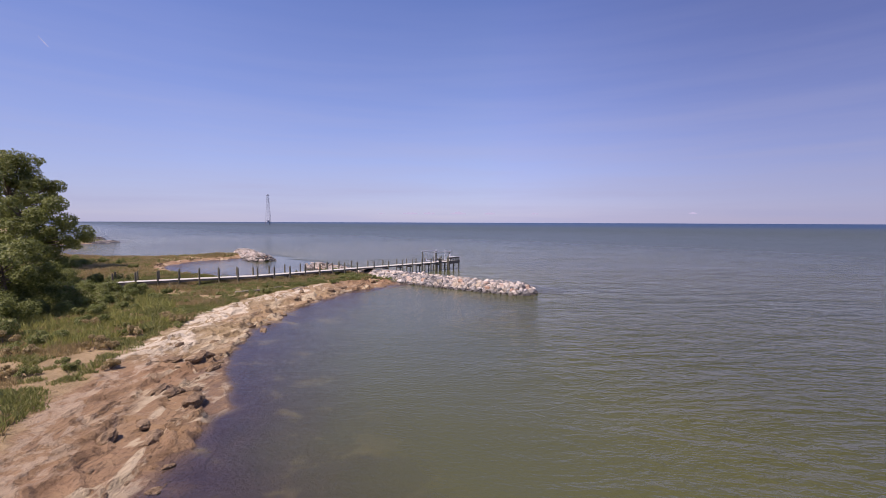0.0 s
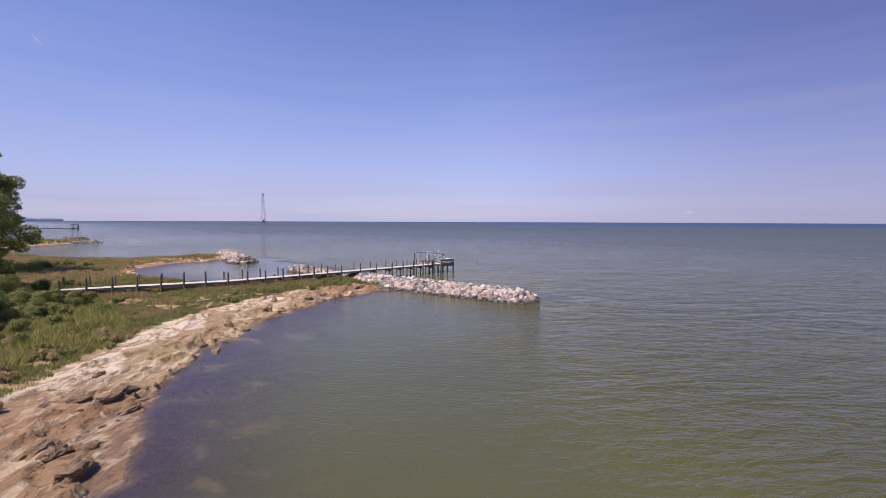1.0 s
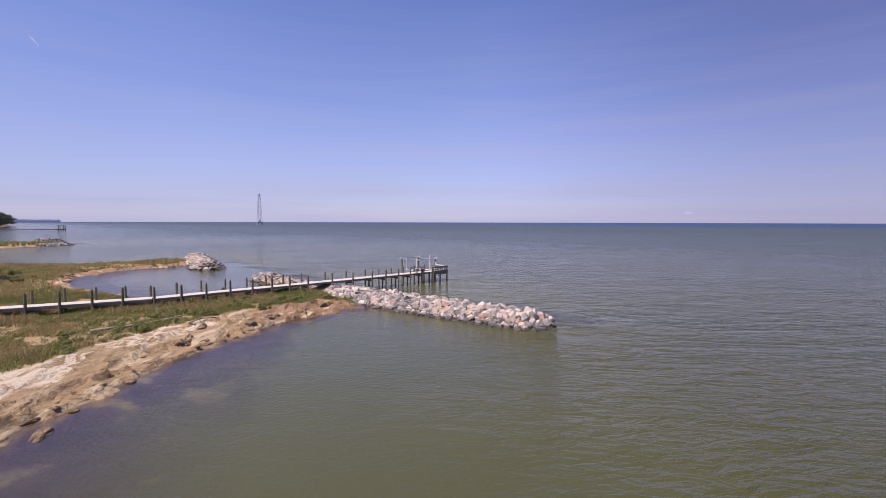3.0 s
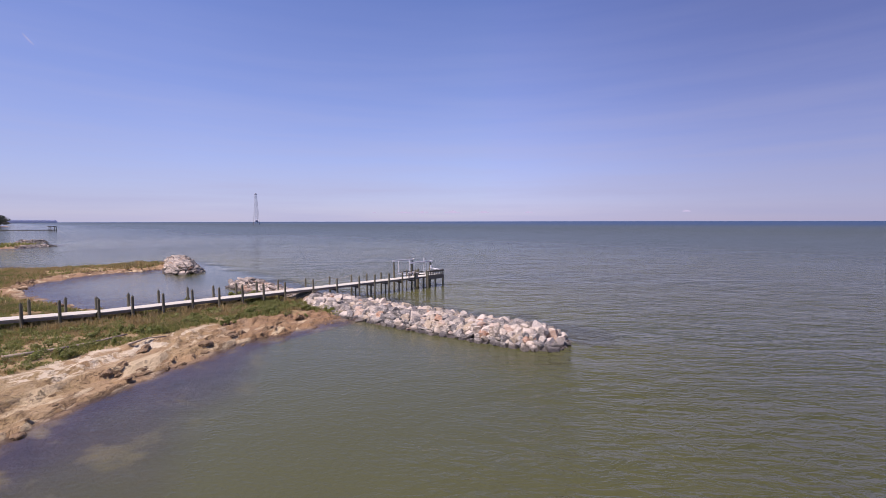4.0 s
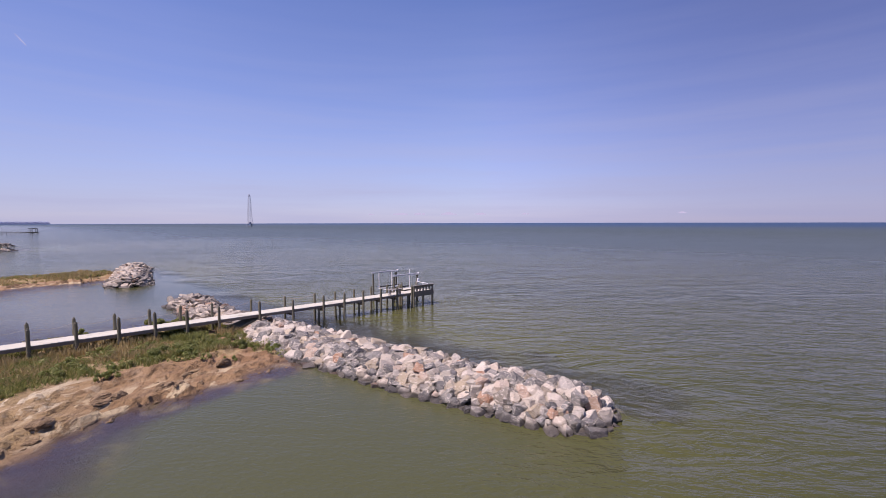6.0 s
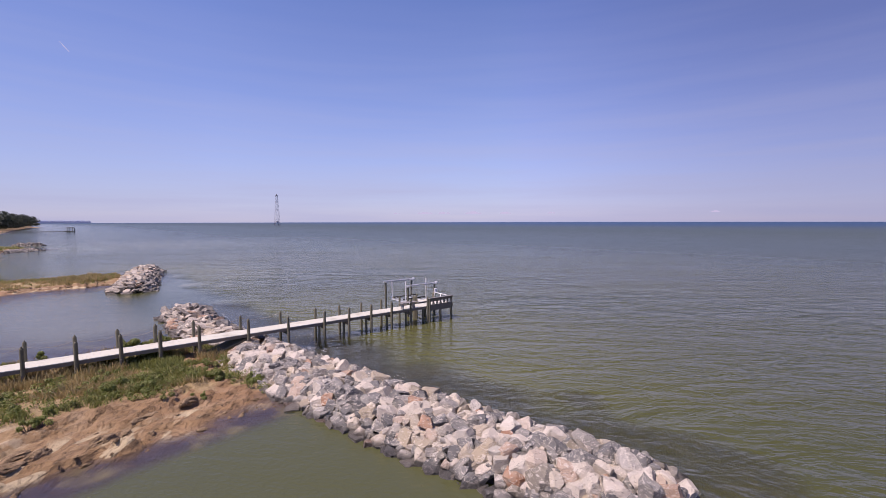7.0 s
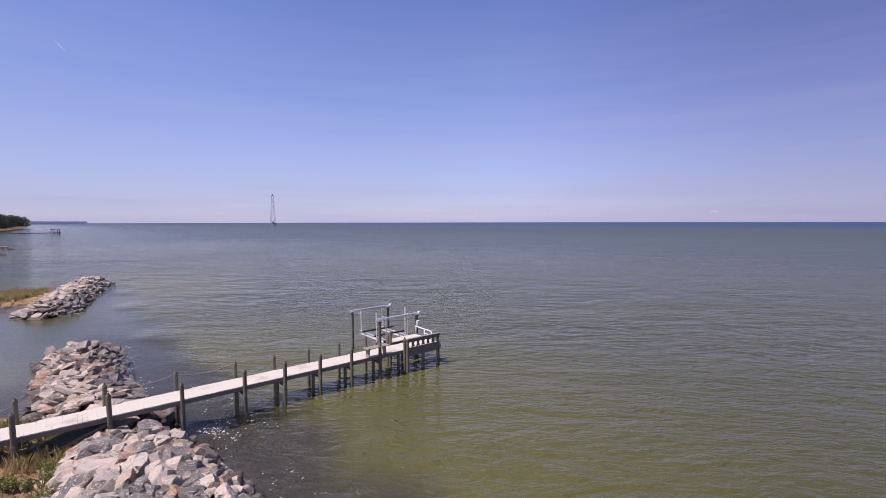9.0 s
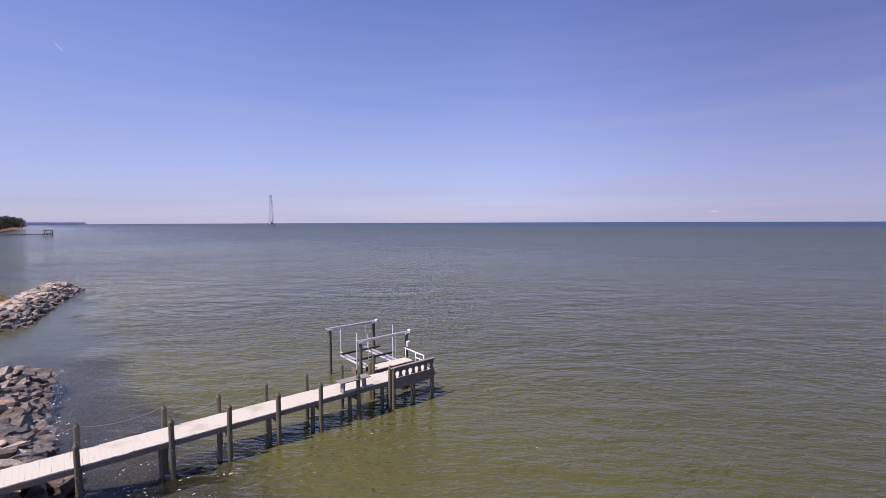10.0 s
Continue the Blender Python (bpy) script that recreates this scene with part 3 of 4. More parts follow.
jetty("rock_jetty", "small far breakwater of dark wet boulders", [(9.9, 231), (14.7, 228)], 1.7, 0.8, 1.0, 15, 40, 0.7)


# ---- dock ----
DECK = 1.72    # above the datum from which the dock is built up
DATUM = -0.42  # that datum, below the water
FRONT, BACK = 49.1, 50.58
BAYS = [16.8, 18.67, 20.57, 22.5, 24.41, 26.2, 27.93, 29.83, 32.45, 34.9, 37.38, 39.2, 41.0, 42.78, 44.5, 46.18]


def post(parent, x, y, top, foot, radius=0.09, lean=(0, 0), cap=True):
    bm = solid()
    rod(bm, (x + lean[0], y + lean[1], foot), (x, y, top - 0.05), radius * 1.06, radius * 0.96, 12)
    rod(bm, (x, y, top - 0.05), (x, y, top), radius * 0.96, radius * 0.7, 12)
    ob = part("post", bm, POST, parent)
    if cap:
        bm = solid()
        rod(bm, (x, y, top - 0.02), (x, y, top + 0.07), radius * 0.45, radius * 0.3, 8)
        part("post_cap", bm, POST, ob)
    return ob


def dock():
    rng = random.Random(3)
    thing = tagged(new("dock"), "long narrow timber dock with pale weathered decking on dark pilings", "dock")
    thing.location.z = DATUM
    for k, x in enumerate(BAYS):
        top = 2.66 - 0.2 * smooth(x, 28, 37)
        for y in (FRONT, BACK):
            foot = min(ground_at(x, y), 0) - 0.6
            post(thing, x + rng.uniform(-0.03, 0.03), y, float(top) + rng.uniform(-0.05, 0.05), foot, rng.uniform(0.083, 0.098), (rng.uniform(-0.06, 0.06), rng.uniform(-0.05, 0.05)))
        if x > 36:
            foot = ground_at(x, FRONT) - 0.4
            post(thing, x - 0.28, FRONT + 0.25, DECK - 0.1, foot, 0.085, cap=False)
    for x, y in ((47.5, FRONT), (48.65, FRONT - 0.02), (48.8, 51.62), (46.1, 50.72), (46.32, 51.12), (47.5, 51.2)):
        post(thing, x, y, 2.3 if y > 50 and x != 47.5 else DECK - 0.1, -2.2, 0.11, cap=False)
    post(thing, 46.3, FRONT - 0.13, 2.36, -2.2, 0.085, cap=False)
    # framing
    for a, b in zip(BAYS, BAYS[1:]):
        for y in (FRONT + 0.12, (FRONT + BACK) / 2, BACK - 0.12):
            part("stringer", box(solid(), ((a + b) / 2, y, DECK - 0.125), (b - a - 0.004, 0.05, 0.17)), BEAM, thing)
        part("crossbeam", box(solid(), (a, (FRONT + BACK) / 2, DECK - 0.36), (0.08, BACK - FRONT + 0.2, 0.19)), BEAM, thing)
    # platform at the seaward end
    for y in (FRONT + 0.02, 50.3):
        part("stringer", box(solid(), (47.5, y, DECK - 0.15), (2.5, 0.05, 0.22)), BEAM, thing)
    part("stringer", box(solid(), (48.78, 50.3, DECK - 0.15), (0.05, 2.6, 0.22)), BEAM, thing)
    # boards, laid across
    shapes = []
    for width in (BACK - FRONT - 0.2, 0.72):
        for _ in range(4):
            bm = box(solid(), (0, 0, 0), (0.1435, width + rng.uniform(-0.02, 0.02), 0.036))
            shapes.append(mesh_of("plank", bm, PLANK))
    x = BAYS[0]
    while x < 48.7:
        for lane, (y, rise) in enumerate((((FRONT + BACK) / 2, 0.0), (51.18, 0.06))):
            if lane and x < 46.35:
                continue
            ob = new("plank", shapes[rng.randrange(4) + 4 * lane])
            ob.parent = thing
            ob.matrix_basis = pose(x + 0.07, y, DECK + rise - 0.018 + rng.uniform(-0.003, 0.003), rng.uniform(-0.2, 0.2), rng.uniform(-1, 1), rng.uniform(-0.25, 0.25))
        x += 0.146
    for y in (50.8, 51.55):
        part("stringer", box(solid(), (47.5, y, DECK - 0.06), (2.4, 0.05, 0.2)), BEAM, thing)
    # landward stretch, which bears off at a bend
    a, b = Vector((16.8, (FRONT + BACK) / 2, DECK)), Vector((3.2, 53.0, DECK + 0.05))
    way = (b - a).normalized()
    side = Vector((-way.y, way.x, 0))
    turn = math.atan2(way.y, way.x)
    length = (b - a).length
    for k in range(1, 8):
        p = a + way * (1.9 * k)
        for s in (-1, 1):
            q = p + side * s * 0.8
            post(thing, q.x, q.y, 2.74 + rng.uniform(-0.05, 0.05), ground_at(q.x, q.y) - 0.3, 0.09)
        part("crossbeam", box(solid(), (p.x, p.y, DECK - 0.34), (0.08, 1.7, 0.19), turn), BEAM, thing)
    for s in (-0.7, 0, 0.7):
        q = (a + b) / 2 + side * s
        part("stringer", box(solid(), (q.x, q.y, DECK - 0.13), (length - 0.1, 0.05, 0.15), turn), BEAM, thing)
    for k in range(int(length / 0.146)):
        p = a + way * (0.146 * k + 0.12)
        ob = new("plank", shapes[rng.randrange(4)])
        ob.parent = thing
        ob.matrix_basis = pose(p.x, p.y, p.z - 0.018 + rng.uniform(-0.003, 0.003), 0, 0, math.degrees(turn) + rng.uniform(-0.3, 0.3))
    # parapet with cut-out uprights along the platform
    wall = part("parapet", box(solid(), (47.48, FRONT - 0.09, 1.58), (2.5, 0.045, 0.5), 0, 0.008), BEAM, thing, "grey board parapet with gaps between its uprights")
    part("top_rail", box(solid(), (47.48, FRONT - 0.09, 2.34), (2.62, 0.16, 0.06), 0, 0.01), SEAT, wall)
    part("rail_board", box(solid(), (47.48, FRONT - 0.065, 2.22), (2.5, 0.04, 0.17)), BEAM, wall)
    for k in range(7):
        x = 46.36 + 0.373 * k
        bm = solid()
        for z, wdt in ((1.88, 0.23), (1.95, 0.18), (2.02, 0.14), (2.09, 0.17), (2.15, 0.24)):
            box(bm, (x, FRONT - 0.067, z), (wdt, 0.034, 0.075))
        part("upright", bm, BEAM, wall)
    # white handrail by the ladder
    bm = rod(solid(), (48.7, 51.45, 2.32), (48.7, 49.75, 2.28), 0.035)
    for y in (51.4, 50.5, 49.78):
        rod(bm, (48.7, y, 2.3), (48.7, y, DECK), 0.03)
    rod(bm, (48.7, 50.5, 2.02), (48.7, 49.75, 2.02), 0.03)
    part("handrail", bm, WHITE, thing, "white pipe handrail", True)
    # rope strung along the back pilings
    for a, b in zip(BAYS, BAYS[1:]):
        if a < 36:
            bm = solid()
            for k in range(6):
                u, v = k / 6, (k + 1) / 6
                sag = lambda q: 2.42 - 0.2 * 4 * q * (1 - q)
                rod(bm, (a + (b - a) * u, BACK + 0.15, sag(u)), (a + (b - a) * v, BACK + 0.15, sag(v)), 0.008, sides=5)
            part("rope", bm, DRIFT, thing)
    return thing


dock()
part_slab = box(solid(), (31.35, 49.75, 0.66), (2.3, 1.2, 0.12), 0.12, 0.02, Matrix.Rotation(-0.30, 4, "Y"))
tagged(new("timber_slab", mesh_of("timber_slab", part_slab, POST)), "dark tilted timber slab wedged under the dock", "slab")


def bench():
    thing = tagged(new("bench"), "low grey wooden bench standing on the dock", "bench")
    thing.location.z = DATUM
    for k in range(3):
        part("seat_board", box(solid(), (44.36, 49.05 + 0.165 * k, 2.24), (1.46, 0.16, 0.04), 0, 0.006), SEAT, thing)
    for x in (43.95, 45.0):
        part("leg", box(solid(), (x - 0.1, 49.27, (2.22 + DECK) / 2), (0.05, 0.34, 2.22 - DECK), 0, 0.0, Matrix.Rotation(0.12 if x < 44.5 else -0.12, 4, "Y")), SEAT, thing)
    return thing


bench()


def boat_lift():
    thing = tagged(new("boat_lift"), "empty boat lift with four pilings and silver top beams", "boat lift")
    thing.location.z = DATUM
    xs, ys, top = (46.2, 49.08), (51.85, 55.35), 3.03
    for x in xs:
        for y in ys:
            post(thing, x, y, top, -2.6, 0.095, cap=False)
            part("bracket", box(solid(), (x, y, top - 0.04), (0.26, 0.22, 0.1), 0, 0.015), METAL, thing)
    for y in ys:
        bm = rod(solid(), (xs[0] - 0.25, y, top + 0.04), (xs[1] + 0.2, y, top + 0.04), 0.055, sides=12)
        box(bm, ((xs[0] + xs[1]) / 2, y, top - 0.03), (xs[1] - xs[0], 0.10, 0.05))
        beam = part("top_beam", bm, METAL, thing, "silver drive beam")
        part("gearbox", box(solid(), (xs[1] + 0.22, y, top + 0.04), (0.2, 0.24, 0.22), 0, 0.03), METAL, beam)
    for x in (46.75, 48.45):
        bm = box(solid(), (x, 53.6, 1.62), (0.13, 3.5, 0.03))
        box(bm, (x, 53.6, 1.52), (0.03, 3.5, 0.18))
        box(bm, (x, 53.6, 1.42), (0.13, 3.5, 0.03))
        part("cradle_beam", bm, METAL, thing)
        for y in (52.0, 55.2):
            part("cable", rod(solid(), (x, y, 1.6), (x, y, top + 0.1), 0.012, sides=6), METAL, thing)
    for y in (53.0, 54.55):
        bunk = part("bunk", box(solid(), (47.75, y, 1.70), (2.5, 0.11, 0.10), 0, 0.02), CARPET, thing, "dark carpeted bunk board")
        for x in (46.75, 48.45):
            part("bunk_bracket", box(solid(), (x, y, 1.645), (0.1, 0.2, 0.03)), METAL, bunk)
    for x, y, z in ((46.75, 55.1, 3.0), (46.1, 52.05, 3.45), (48.4, 52.2, 3.5), (48.5, 55.1, 2.4)):
        part("guide_pole", rod(solid(), (x, y, 1.45), (x, y, z), 0.035, sides=10), WHITE, thing, "white plastic guide pole")
    part("switch_box", box(solid(), (49.08, 51.70, 2.42), (0.22, 0.14, 0.34), 0, 0.03), WHITE, thing, "white switch box")
    for x in (45.9, 46.75):
        part("step_board", box(solid(), (x, 52.0, 1.5), (0.06, 0.5, 0.3)), BEAM, thing)
    return thing


boat_lift()


# ---- lattice tower far out in the bay ----
def tower():
    thing = tagged(new("lattice_tower"), "tall dark steel lattice light tower standing in the bay", "tower")
    cx, cy, high, foot, head = 332.0, 902.0, 59.0, 4.0, 1.6
    corners = [(-1, -1), (1, -1), (1, 1), (-1, 1)]
    span = lambda z: foot + (head - foot) * (z - 6) / (high - 6)
    for a, b in corners:
        part("leg", rod(solid(), (cx + a * foot, cy + b * foot, 6), (cx + a * head, cy + b * head, high), 0.2, 0.14, 6), STEEL, thing)
        part("pile", rod(solid(), (cx + a * 4.2, cy + b * 4.2, -4), (cx + a * 4.2, cy + b * 4.2, 6), 0.6, sides=8), STEEL, thing)
    part("platform", box(solid(), (cx, cy, 6), (10.5, 10.5, 0.8)), STEEL, thing)
    part("cabin", box(solid(), (cx, cy, 8), (4.0, 4.0, 3.2)), STEEL, thing)
    levels = [6 + (high - 6) * k / 8 for k in range(9)]
    for lo, hi in zip(levels, levels[1:]):
        bm = solid()
        for k in range(4):
            (a, b), (c, d) = corners[k], corners[(k + 1) % 4]
            p, q = span(lo), span(hi)
            rod(bm, (cx + a * p, cy + b * p, lo), (cx + c * q, cy + d * q, hi), 0.09, sides=5)
            rod(bm, (cx + c * p, cy + d * p, lo), (cx + a * q, cy + b * q, hi), 0.09, sides=5)
            rod(bm, (cx + a * q, cy + b * q, hi), (cx + c * q, cy + d * q, hi), 0.09, sides=5)
        part("bracing", bm, STEEL, thing)
    part("lantern_gallery", box(solid(), (cx, cy, high + 0.5), (5, 5, 0.6)), STEEL, thing)
    part("lantern", rod(solid(), (cx, cy, high + 0.8), (cx, cy, high + 3.4), 1.5, 1.2, 10), STEEL, thing)


tower()


# ---- plants ----
def leaf_cloud(rng, centres, count, leaf, squash=0.8):
    """Leaf quads round clump centres (x, y, z, r)."""
    c = np.array(centres, float)
    weight = c[:, 3] ** 2
    pick = rng.choice(len(c), count, p=weight / weight.sum())
    way = rng.normal(size=(count, 3))
    way /= np.linalg.norm(way, axis=1)[:, None]
    r = c[pick, 3] * rng.uniform(0.45, 1.08, count) ** 0.6
    p = c[pick, :3] + way * r[:, None] * np.array([1, 1, squash])
    n = way + rng.normal(size=(count, 3)) * 0.7 + np.array([0, 0, 0.4])
    n /= np.linalg.norm(n, axis=1)[:, None]
    a = np.cross(n, rng.normal(size=(count, 3)))
    a /= np.linalg.norm(a, axis=1)[:, None]
    b = np.cross(n, a)
    s = leaf * rng.uniform(0.6, 1.4, count)[:, None]
    quad = np.stack([p - a * s, p - b * s * 0.5, p + a * s, p + b * s * 0.5], 1)
    return quad.reshape(-1, 3), np.arange(count * 4).reshape(-1, 4)


def tree(x, y, high, spread_r, seed, leaves=9000, leaf=0.16, label="leafy green shoreline tree with a full crown", low=0.3):
    rng = np.random.RandomState(seed)
    z = ground_at(x, y)
    thing = tagged(new("tree"), label, "tree", "shore trees")
    bm = solid()
    rod(bm, (x, y, z - 0.3), (x + 0.2, y, z + high * 0.35), 0.026 * high, 0.018 * high, 9)
    rod(bm, (x + 0.2, y, z + high * 0.35), (x, y + 0.2, z + high * 0.75), 0.018 * high, 0.006 * high, 8)
    part("trunk", bm, BARK, thing)
    clumps = []
    bm = solid()
    for k in range(64):
        ang, up = rng.uniform(0, 6.28), rng.uniform(low, 0.95)
        reach = spread_r * math.sqrt(max(0.05, 1 - ((up - 0.55) / 0.5) ** 2)) * rng.uniform(0.25, 1.0)
        q = (x + math.cos(ang) * reach, y + math.sin(ang) * reach, z + high * up)
        clumps.append((*q, spread_r * rng.uniform(0.10, 0.25)))
        root = (x, y, z + high * (0.2 + 0.5 * up))
        rod(bm, root, q, 0.006 * high, 0.002 * high, 5)
    part("limbs", bm, BARK, thing)
    v, f = leaf_cloud(rng, clumps, leaves, leaf)
    ob = new("crown", raw_mesh("crown", v, f, LEAF_TREE))
    ob.parent = thing
    return thing


tree(-4.8, 83, 16.8, 6.0, 1, 24000, 0.15, "tall broadleaf tree with a ragged dark green crown", 0.4)
tree(-2.1, 58, 9.7, 4.7, 2, 26000, 0.12, "broad leafy tree with low dark green branches", 0.12)
tree(-8.5, 66, 13, 5.0, 4, 12000, 0.18)
tree(-3.6, 42, 5.6, 3.4, 5, 18000, 0.10, "low bushy tree shading the scrub below it", 0.08)


def shrub(x, y, wide, high, seed, leaves=1500, leaf=0.07, material=None, label="leafy green shrub growing on the marsh bank"):
    rng = np.random.RandomState(seed)
    z = ground_at(x, y)
    thing = tagged(new("shrub"), label, "shrub", "bank shrubs")
    bm = solid()
    clumps = []
    for k in range(max(6, int(9 * wide))):
        ang, r = rng.uniform(0, 6.28), wide * math.sqrt(rng.uniform(0, 0.8))
        q = (x + math.cos(ang) * r, y + math.sin(ang) * r, z + high * rng.uniform(0.35, 0.85) * (1 - 0.4 * r / wide))
        clumps.append((*q, min(wide, high) * rng.uniform(0.22, 0.4)))
        rod(bm, (x + (q[0] - x) * 0.3, y + (q[1] - y) * 0.3, z - 0.05), q, 0.02, 0.008, 5)
    part("stems", bm, BARK, thing)
    v, f = leaf_cloud(rng, clumps, leaves, leaf)
    ob = new("foliage", raw_mesh("foliage", v, f, material or LEAF_SHRUB))
    ob.parent = thing
    return thing


for k, (x, y, wide, high) in enumerate(((-3.6, 38.5, 2.2, 3.0), (-1.4, 45.0, 2.3, 3.2), (0.8, 48.0, 1.8, 1.9), (2.0, 55.5, 1.6, 2.0), (-1.6, 52.0, 2.6, 3.4), (4.8, 54.0, 1.6, 1.8), (-4.2, 33.5, 1.6, 1.9), (2.6, 46.8, 1.5, 2.2), (0.0, 43.0, 1.6, 2.2), (-2.0, 41.0, 1.8, 2.4), (0.9, 38.4, 0.8, 1.1), (2.4, 41.4, 0.9, 1.3))):
    shrub(x, y, wide, high, 20 + k, int(3600 * wide), 0.065, LEAF_TREE if k in (0, 1, 4, 7, 9) else None, "dense waist-high to head-high green thicket")
for k, (x, y, wide, high) in enumerate(((1.6, 37.5, 0.9, 1.2), (3.6, 42.0, 0.8, 1.0), (6.5, 52.6, 0.6, 0.9), (9.5, 53.5, 0.6, 0.8), (5.0, 46.5, 0.7, 0.9), (4.6, 45.5, 1.2, 1.9), (5.6, 48.0, 0.9, 1.1), (3.4, 47.8, 1.2, 1.5), (2.4, 43.0, 1.3, 1.5), (0.2, 40.5, 1.4, 1.6), (3.2, 39.0, 0.9, 0.8), (5.6, 43.0, 0.8, 0.8), (1.0, 34.5, 1.0, 0.9), (-1.4, 31.0, 1.0, 0.9), (7.0, 45.5, 0.7, 0.7), (29.9, 44.9, 0.55, 0.55), (25.6, 45.6, 0.6, 0.6), (31.1, 43.9, 0.45, 0.5),
                                        (26.6, 52.3, 0.7, 1.3), (28.0, 52.4, 0.8, 1.1), (23.0, 52.6, 0.6, 1.1), (14.6, 40.8, 0.5, 0.6), (27.0, 44.6, 0.5, 0.5), (21.5, 44.8, 0.6, 0.55), (19.0, 43.6, 0.6, 0.55), (33.0, 46.6, 0.5, 0.5), (3.0, 84.0, 1.3, 1.6), (5.5, 88.0, 1.0, 1.3), (1.0, 80.0, 1.5, 1.8), (7.5, 85.0, 0.9, 1.0), (2.0, 92.0, 1.2, 1.5), (8.0, 75.0, 0.8, 0.9))):
    shrub(x, y, wide, high, 60 + k, int(1800 * max(1, 2.5 * wide)), 0.045)


def scrub():
    rng = random.Random(77)
    made = 0
    while made < 70:
        x, y = rng.uniform(2, 32.5), rng.uniform(30, 60)
        d = float(inland_of(np.array([x]), np.array([y]))[0])
        rim = 2.6 if x > 22 else 4.6
        if d < rim or d > rim + 5.5 or (48.6 < y < 51.2):
            continue
        wide = rng.uniform(0.25, 0.6)
        shrub(x, y, wide, rng.uniform(0.25, 0.55), 200 + made, int(1500 * wide), 0.04, LEAF_SHRUB if rng.random() < 0.6 else GRASS, "small tuft of green scrub in the marsh grass")
        made += 1


scrub()


def dry_scrub():
    rng = random.Random(78)
    for k in range(34):
        x, y = rng.uniform(-4, 6), rng.uniform(22, 38)
        if float(inland_of(np.array([x]), np.array([y]))[0]) < 4.5:
            continue
        wide = rng.uniform(0.35, 0.8)
        shrub(x, y, wide, rng.uniform(0.35, 0.85), 300 + k, int(1700 * wide), 0.045, STRAW if k % 3 else LEAF_SHRUB, "low tangle of dry brown scrub")


dry_scrub()


def blades(name, xs, ys, zs, tall, material, seed, label, per=7, wide=0.02, bend=0.9):
    rng = np.random.RandomState(seed)
    n = len(xs) * per
    x, y, z, h = (np.repeat(v, per) for v in (xs, ys, zs, tall))
    x = x + rng.normal(0, 0.10, n)
    y = y + rng.normal(0, 0.10, n)
    h = h * rng.uniform(0.55, 1.2, n)
    ang = rng.uniform(0, 6.28, n)
    lean = h * rng.uniform(0.05, bend, n)
    fx, fy = np.cos(ang), np.sin(ang)
    w = wide * rng.uniform(0.6, 1.5, n)
    p0 = np.stack([x - fy * w, y + fx * w, z - 0.03], 1)
    p1 = np.stack([x + fy * w, y - fx * w, z - 0.03], 1)
    p2 = np.stack([x + fx * lean * 0.4 + fy * w * 0.7, y + fy * lean * 0.4 - fx * w * 0.7, z + h * 0.6], 1)
    p3 = np.stack([x + fx * lean, y + fy * lean, z + h], 1)
    v = np.stack([p0, p1, p2, p3], 1).reshape(-1, 3)
    ob = new(name, raw_mesh(name, v, np.arange(n * 4).reshape(-1, 4), material))
    return tagged(ob, label, "grass", kind="stuff")


def meadow(seed, count, lo, hi, box_of, limit, inner=0.0, outer=0.0):
    rng = np.random.RandomState(seed)
    x = rng.uniform(box_of[0], box_of[1], count)
    y = rng.uniform(box_of[2], box_of[3], count)
    z, d = ground_height(x, y)
    patch = lattice_noise(x, y, 2.6, seed) * 0.6 + lattice_noise(x, y, 0.9, seed + 1) * 0.4
    rim = np.where(y > 66, 1.5, np.where(y > 50.6, 0.9, 5.2 - 1.9 * smooth(x, 22, 30) - 3.0 * smooth(x, 29.5, 31.8)))
    keep = (d > rim + (patch - 0.5) * 3.0) & (patch > limit + inner * smooth(d, 7.2, 9.2) + outer * (1 - smooth(d, 6.5, 8.5))) & (z > 0.2)
    x, y, z, patch = x[keep], y[keep], z[keep], patch[keep]
    return x, y, z, lo + (hi - lo) * np.clip((patch - limit) / (1 - limit), 0, 1) * 1.5


NEAR, NORTH = (-7, 33, 14, 62), (-6, 31, 62, 130)
blades("marsh_grass", *meadow(31, 75000, 0.15, 0.36, NEAR, 0.42, 0.13, 0.0), GRASS, 41, "green marsh grass in tufts over the bank")
blades("dry_grass", *meadow(34, 70000, 0.14, 0.36, NEAR, 0.42, 0.0, 0.16), STRAW, 42, "straw-coloured dry grass between green tufts", per=6)
blades("marsh_grass", *meadow(37, 17000, 0.2, 0.5, NORTH, 0.40), GRASS, 43, "green and tan marsh grass along the spit", per=6, wide=0.04)
blades("dry_grass", *meadow(39, 30000, 0.2, 0.5, NORTH, 0.34), STRAW, 44, "dry tan grass on the spit", per=6, wide=0.04)
blades("marsh_grass", *meadow(45, 9000, 0.4, 0.9, (-40, 20, 130, 300), 0.3), GRASS, 46, "far tan and green marsh grass", per=5, wide=0.12)


blades("dry_grass", *meadow(49, 26000, 0.25, 0.6, (-60, -6, -40, 100), 0.30), STRAW, 49, "dry grass running inland from the bank", per=4, wide=0.07)


for k, strip in enumerate(((-18, 1, -28, 15), (-18, -6, 14, 64))):
    blades("marsh_grass", *meadow(131 + k, 11000, 0.15, 0.36, strip, 0.40), GRASS, 141 + k, "green marsh grass in tufts inland of the bank", wide=0.03)
    blades("dry_grass", *meadow(134 + k, 11000, 0.14, 0.34, strip, 0.36), STRAW, 144 + k, "straw-coloured dry grass inland of the bank", wide=0.03)


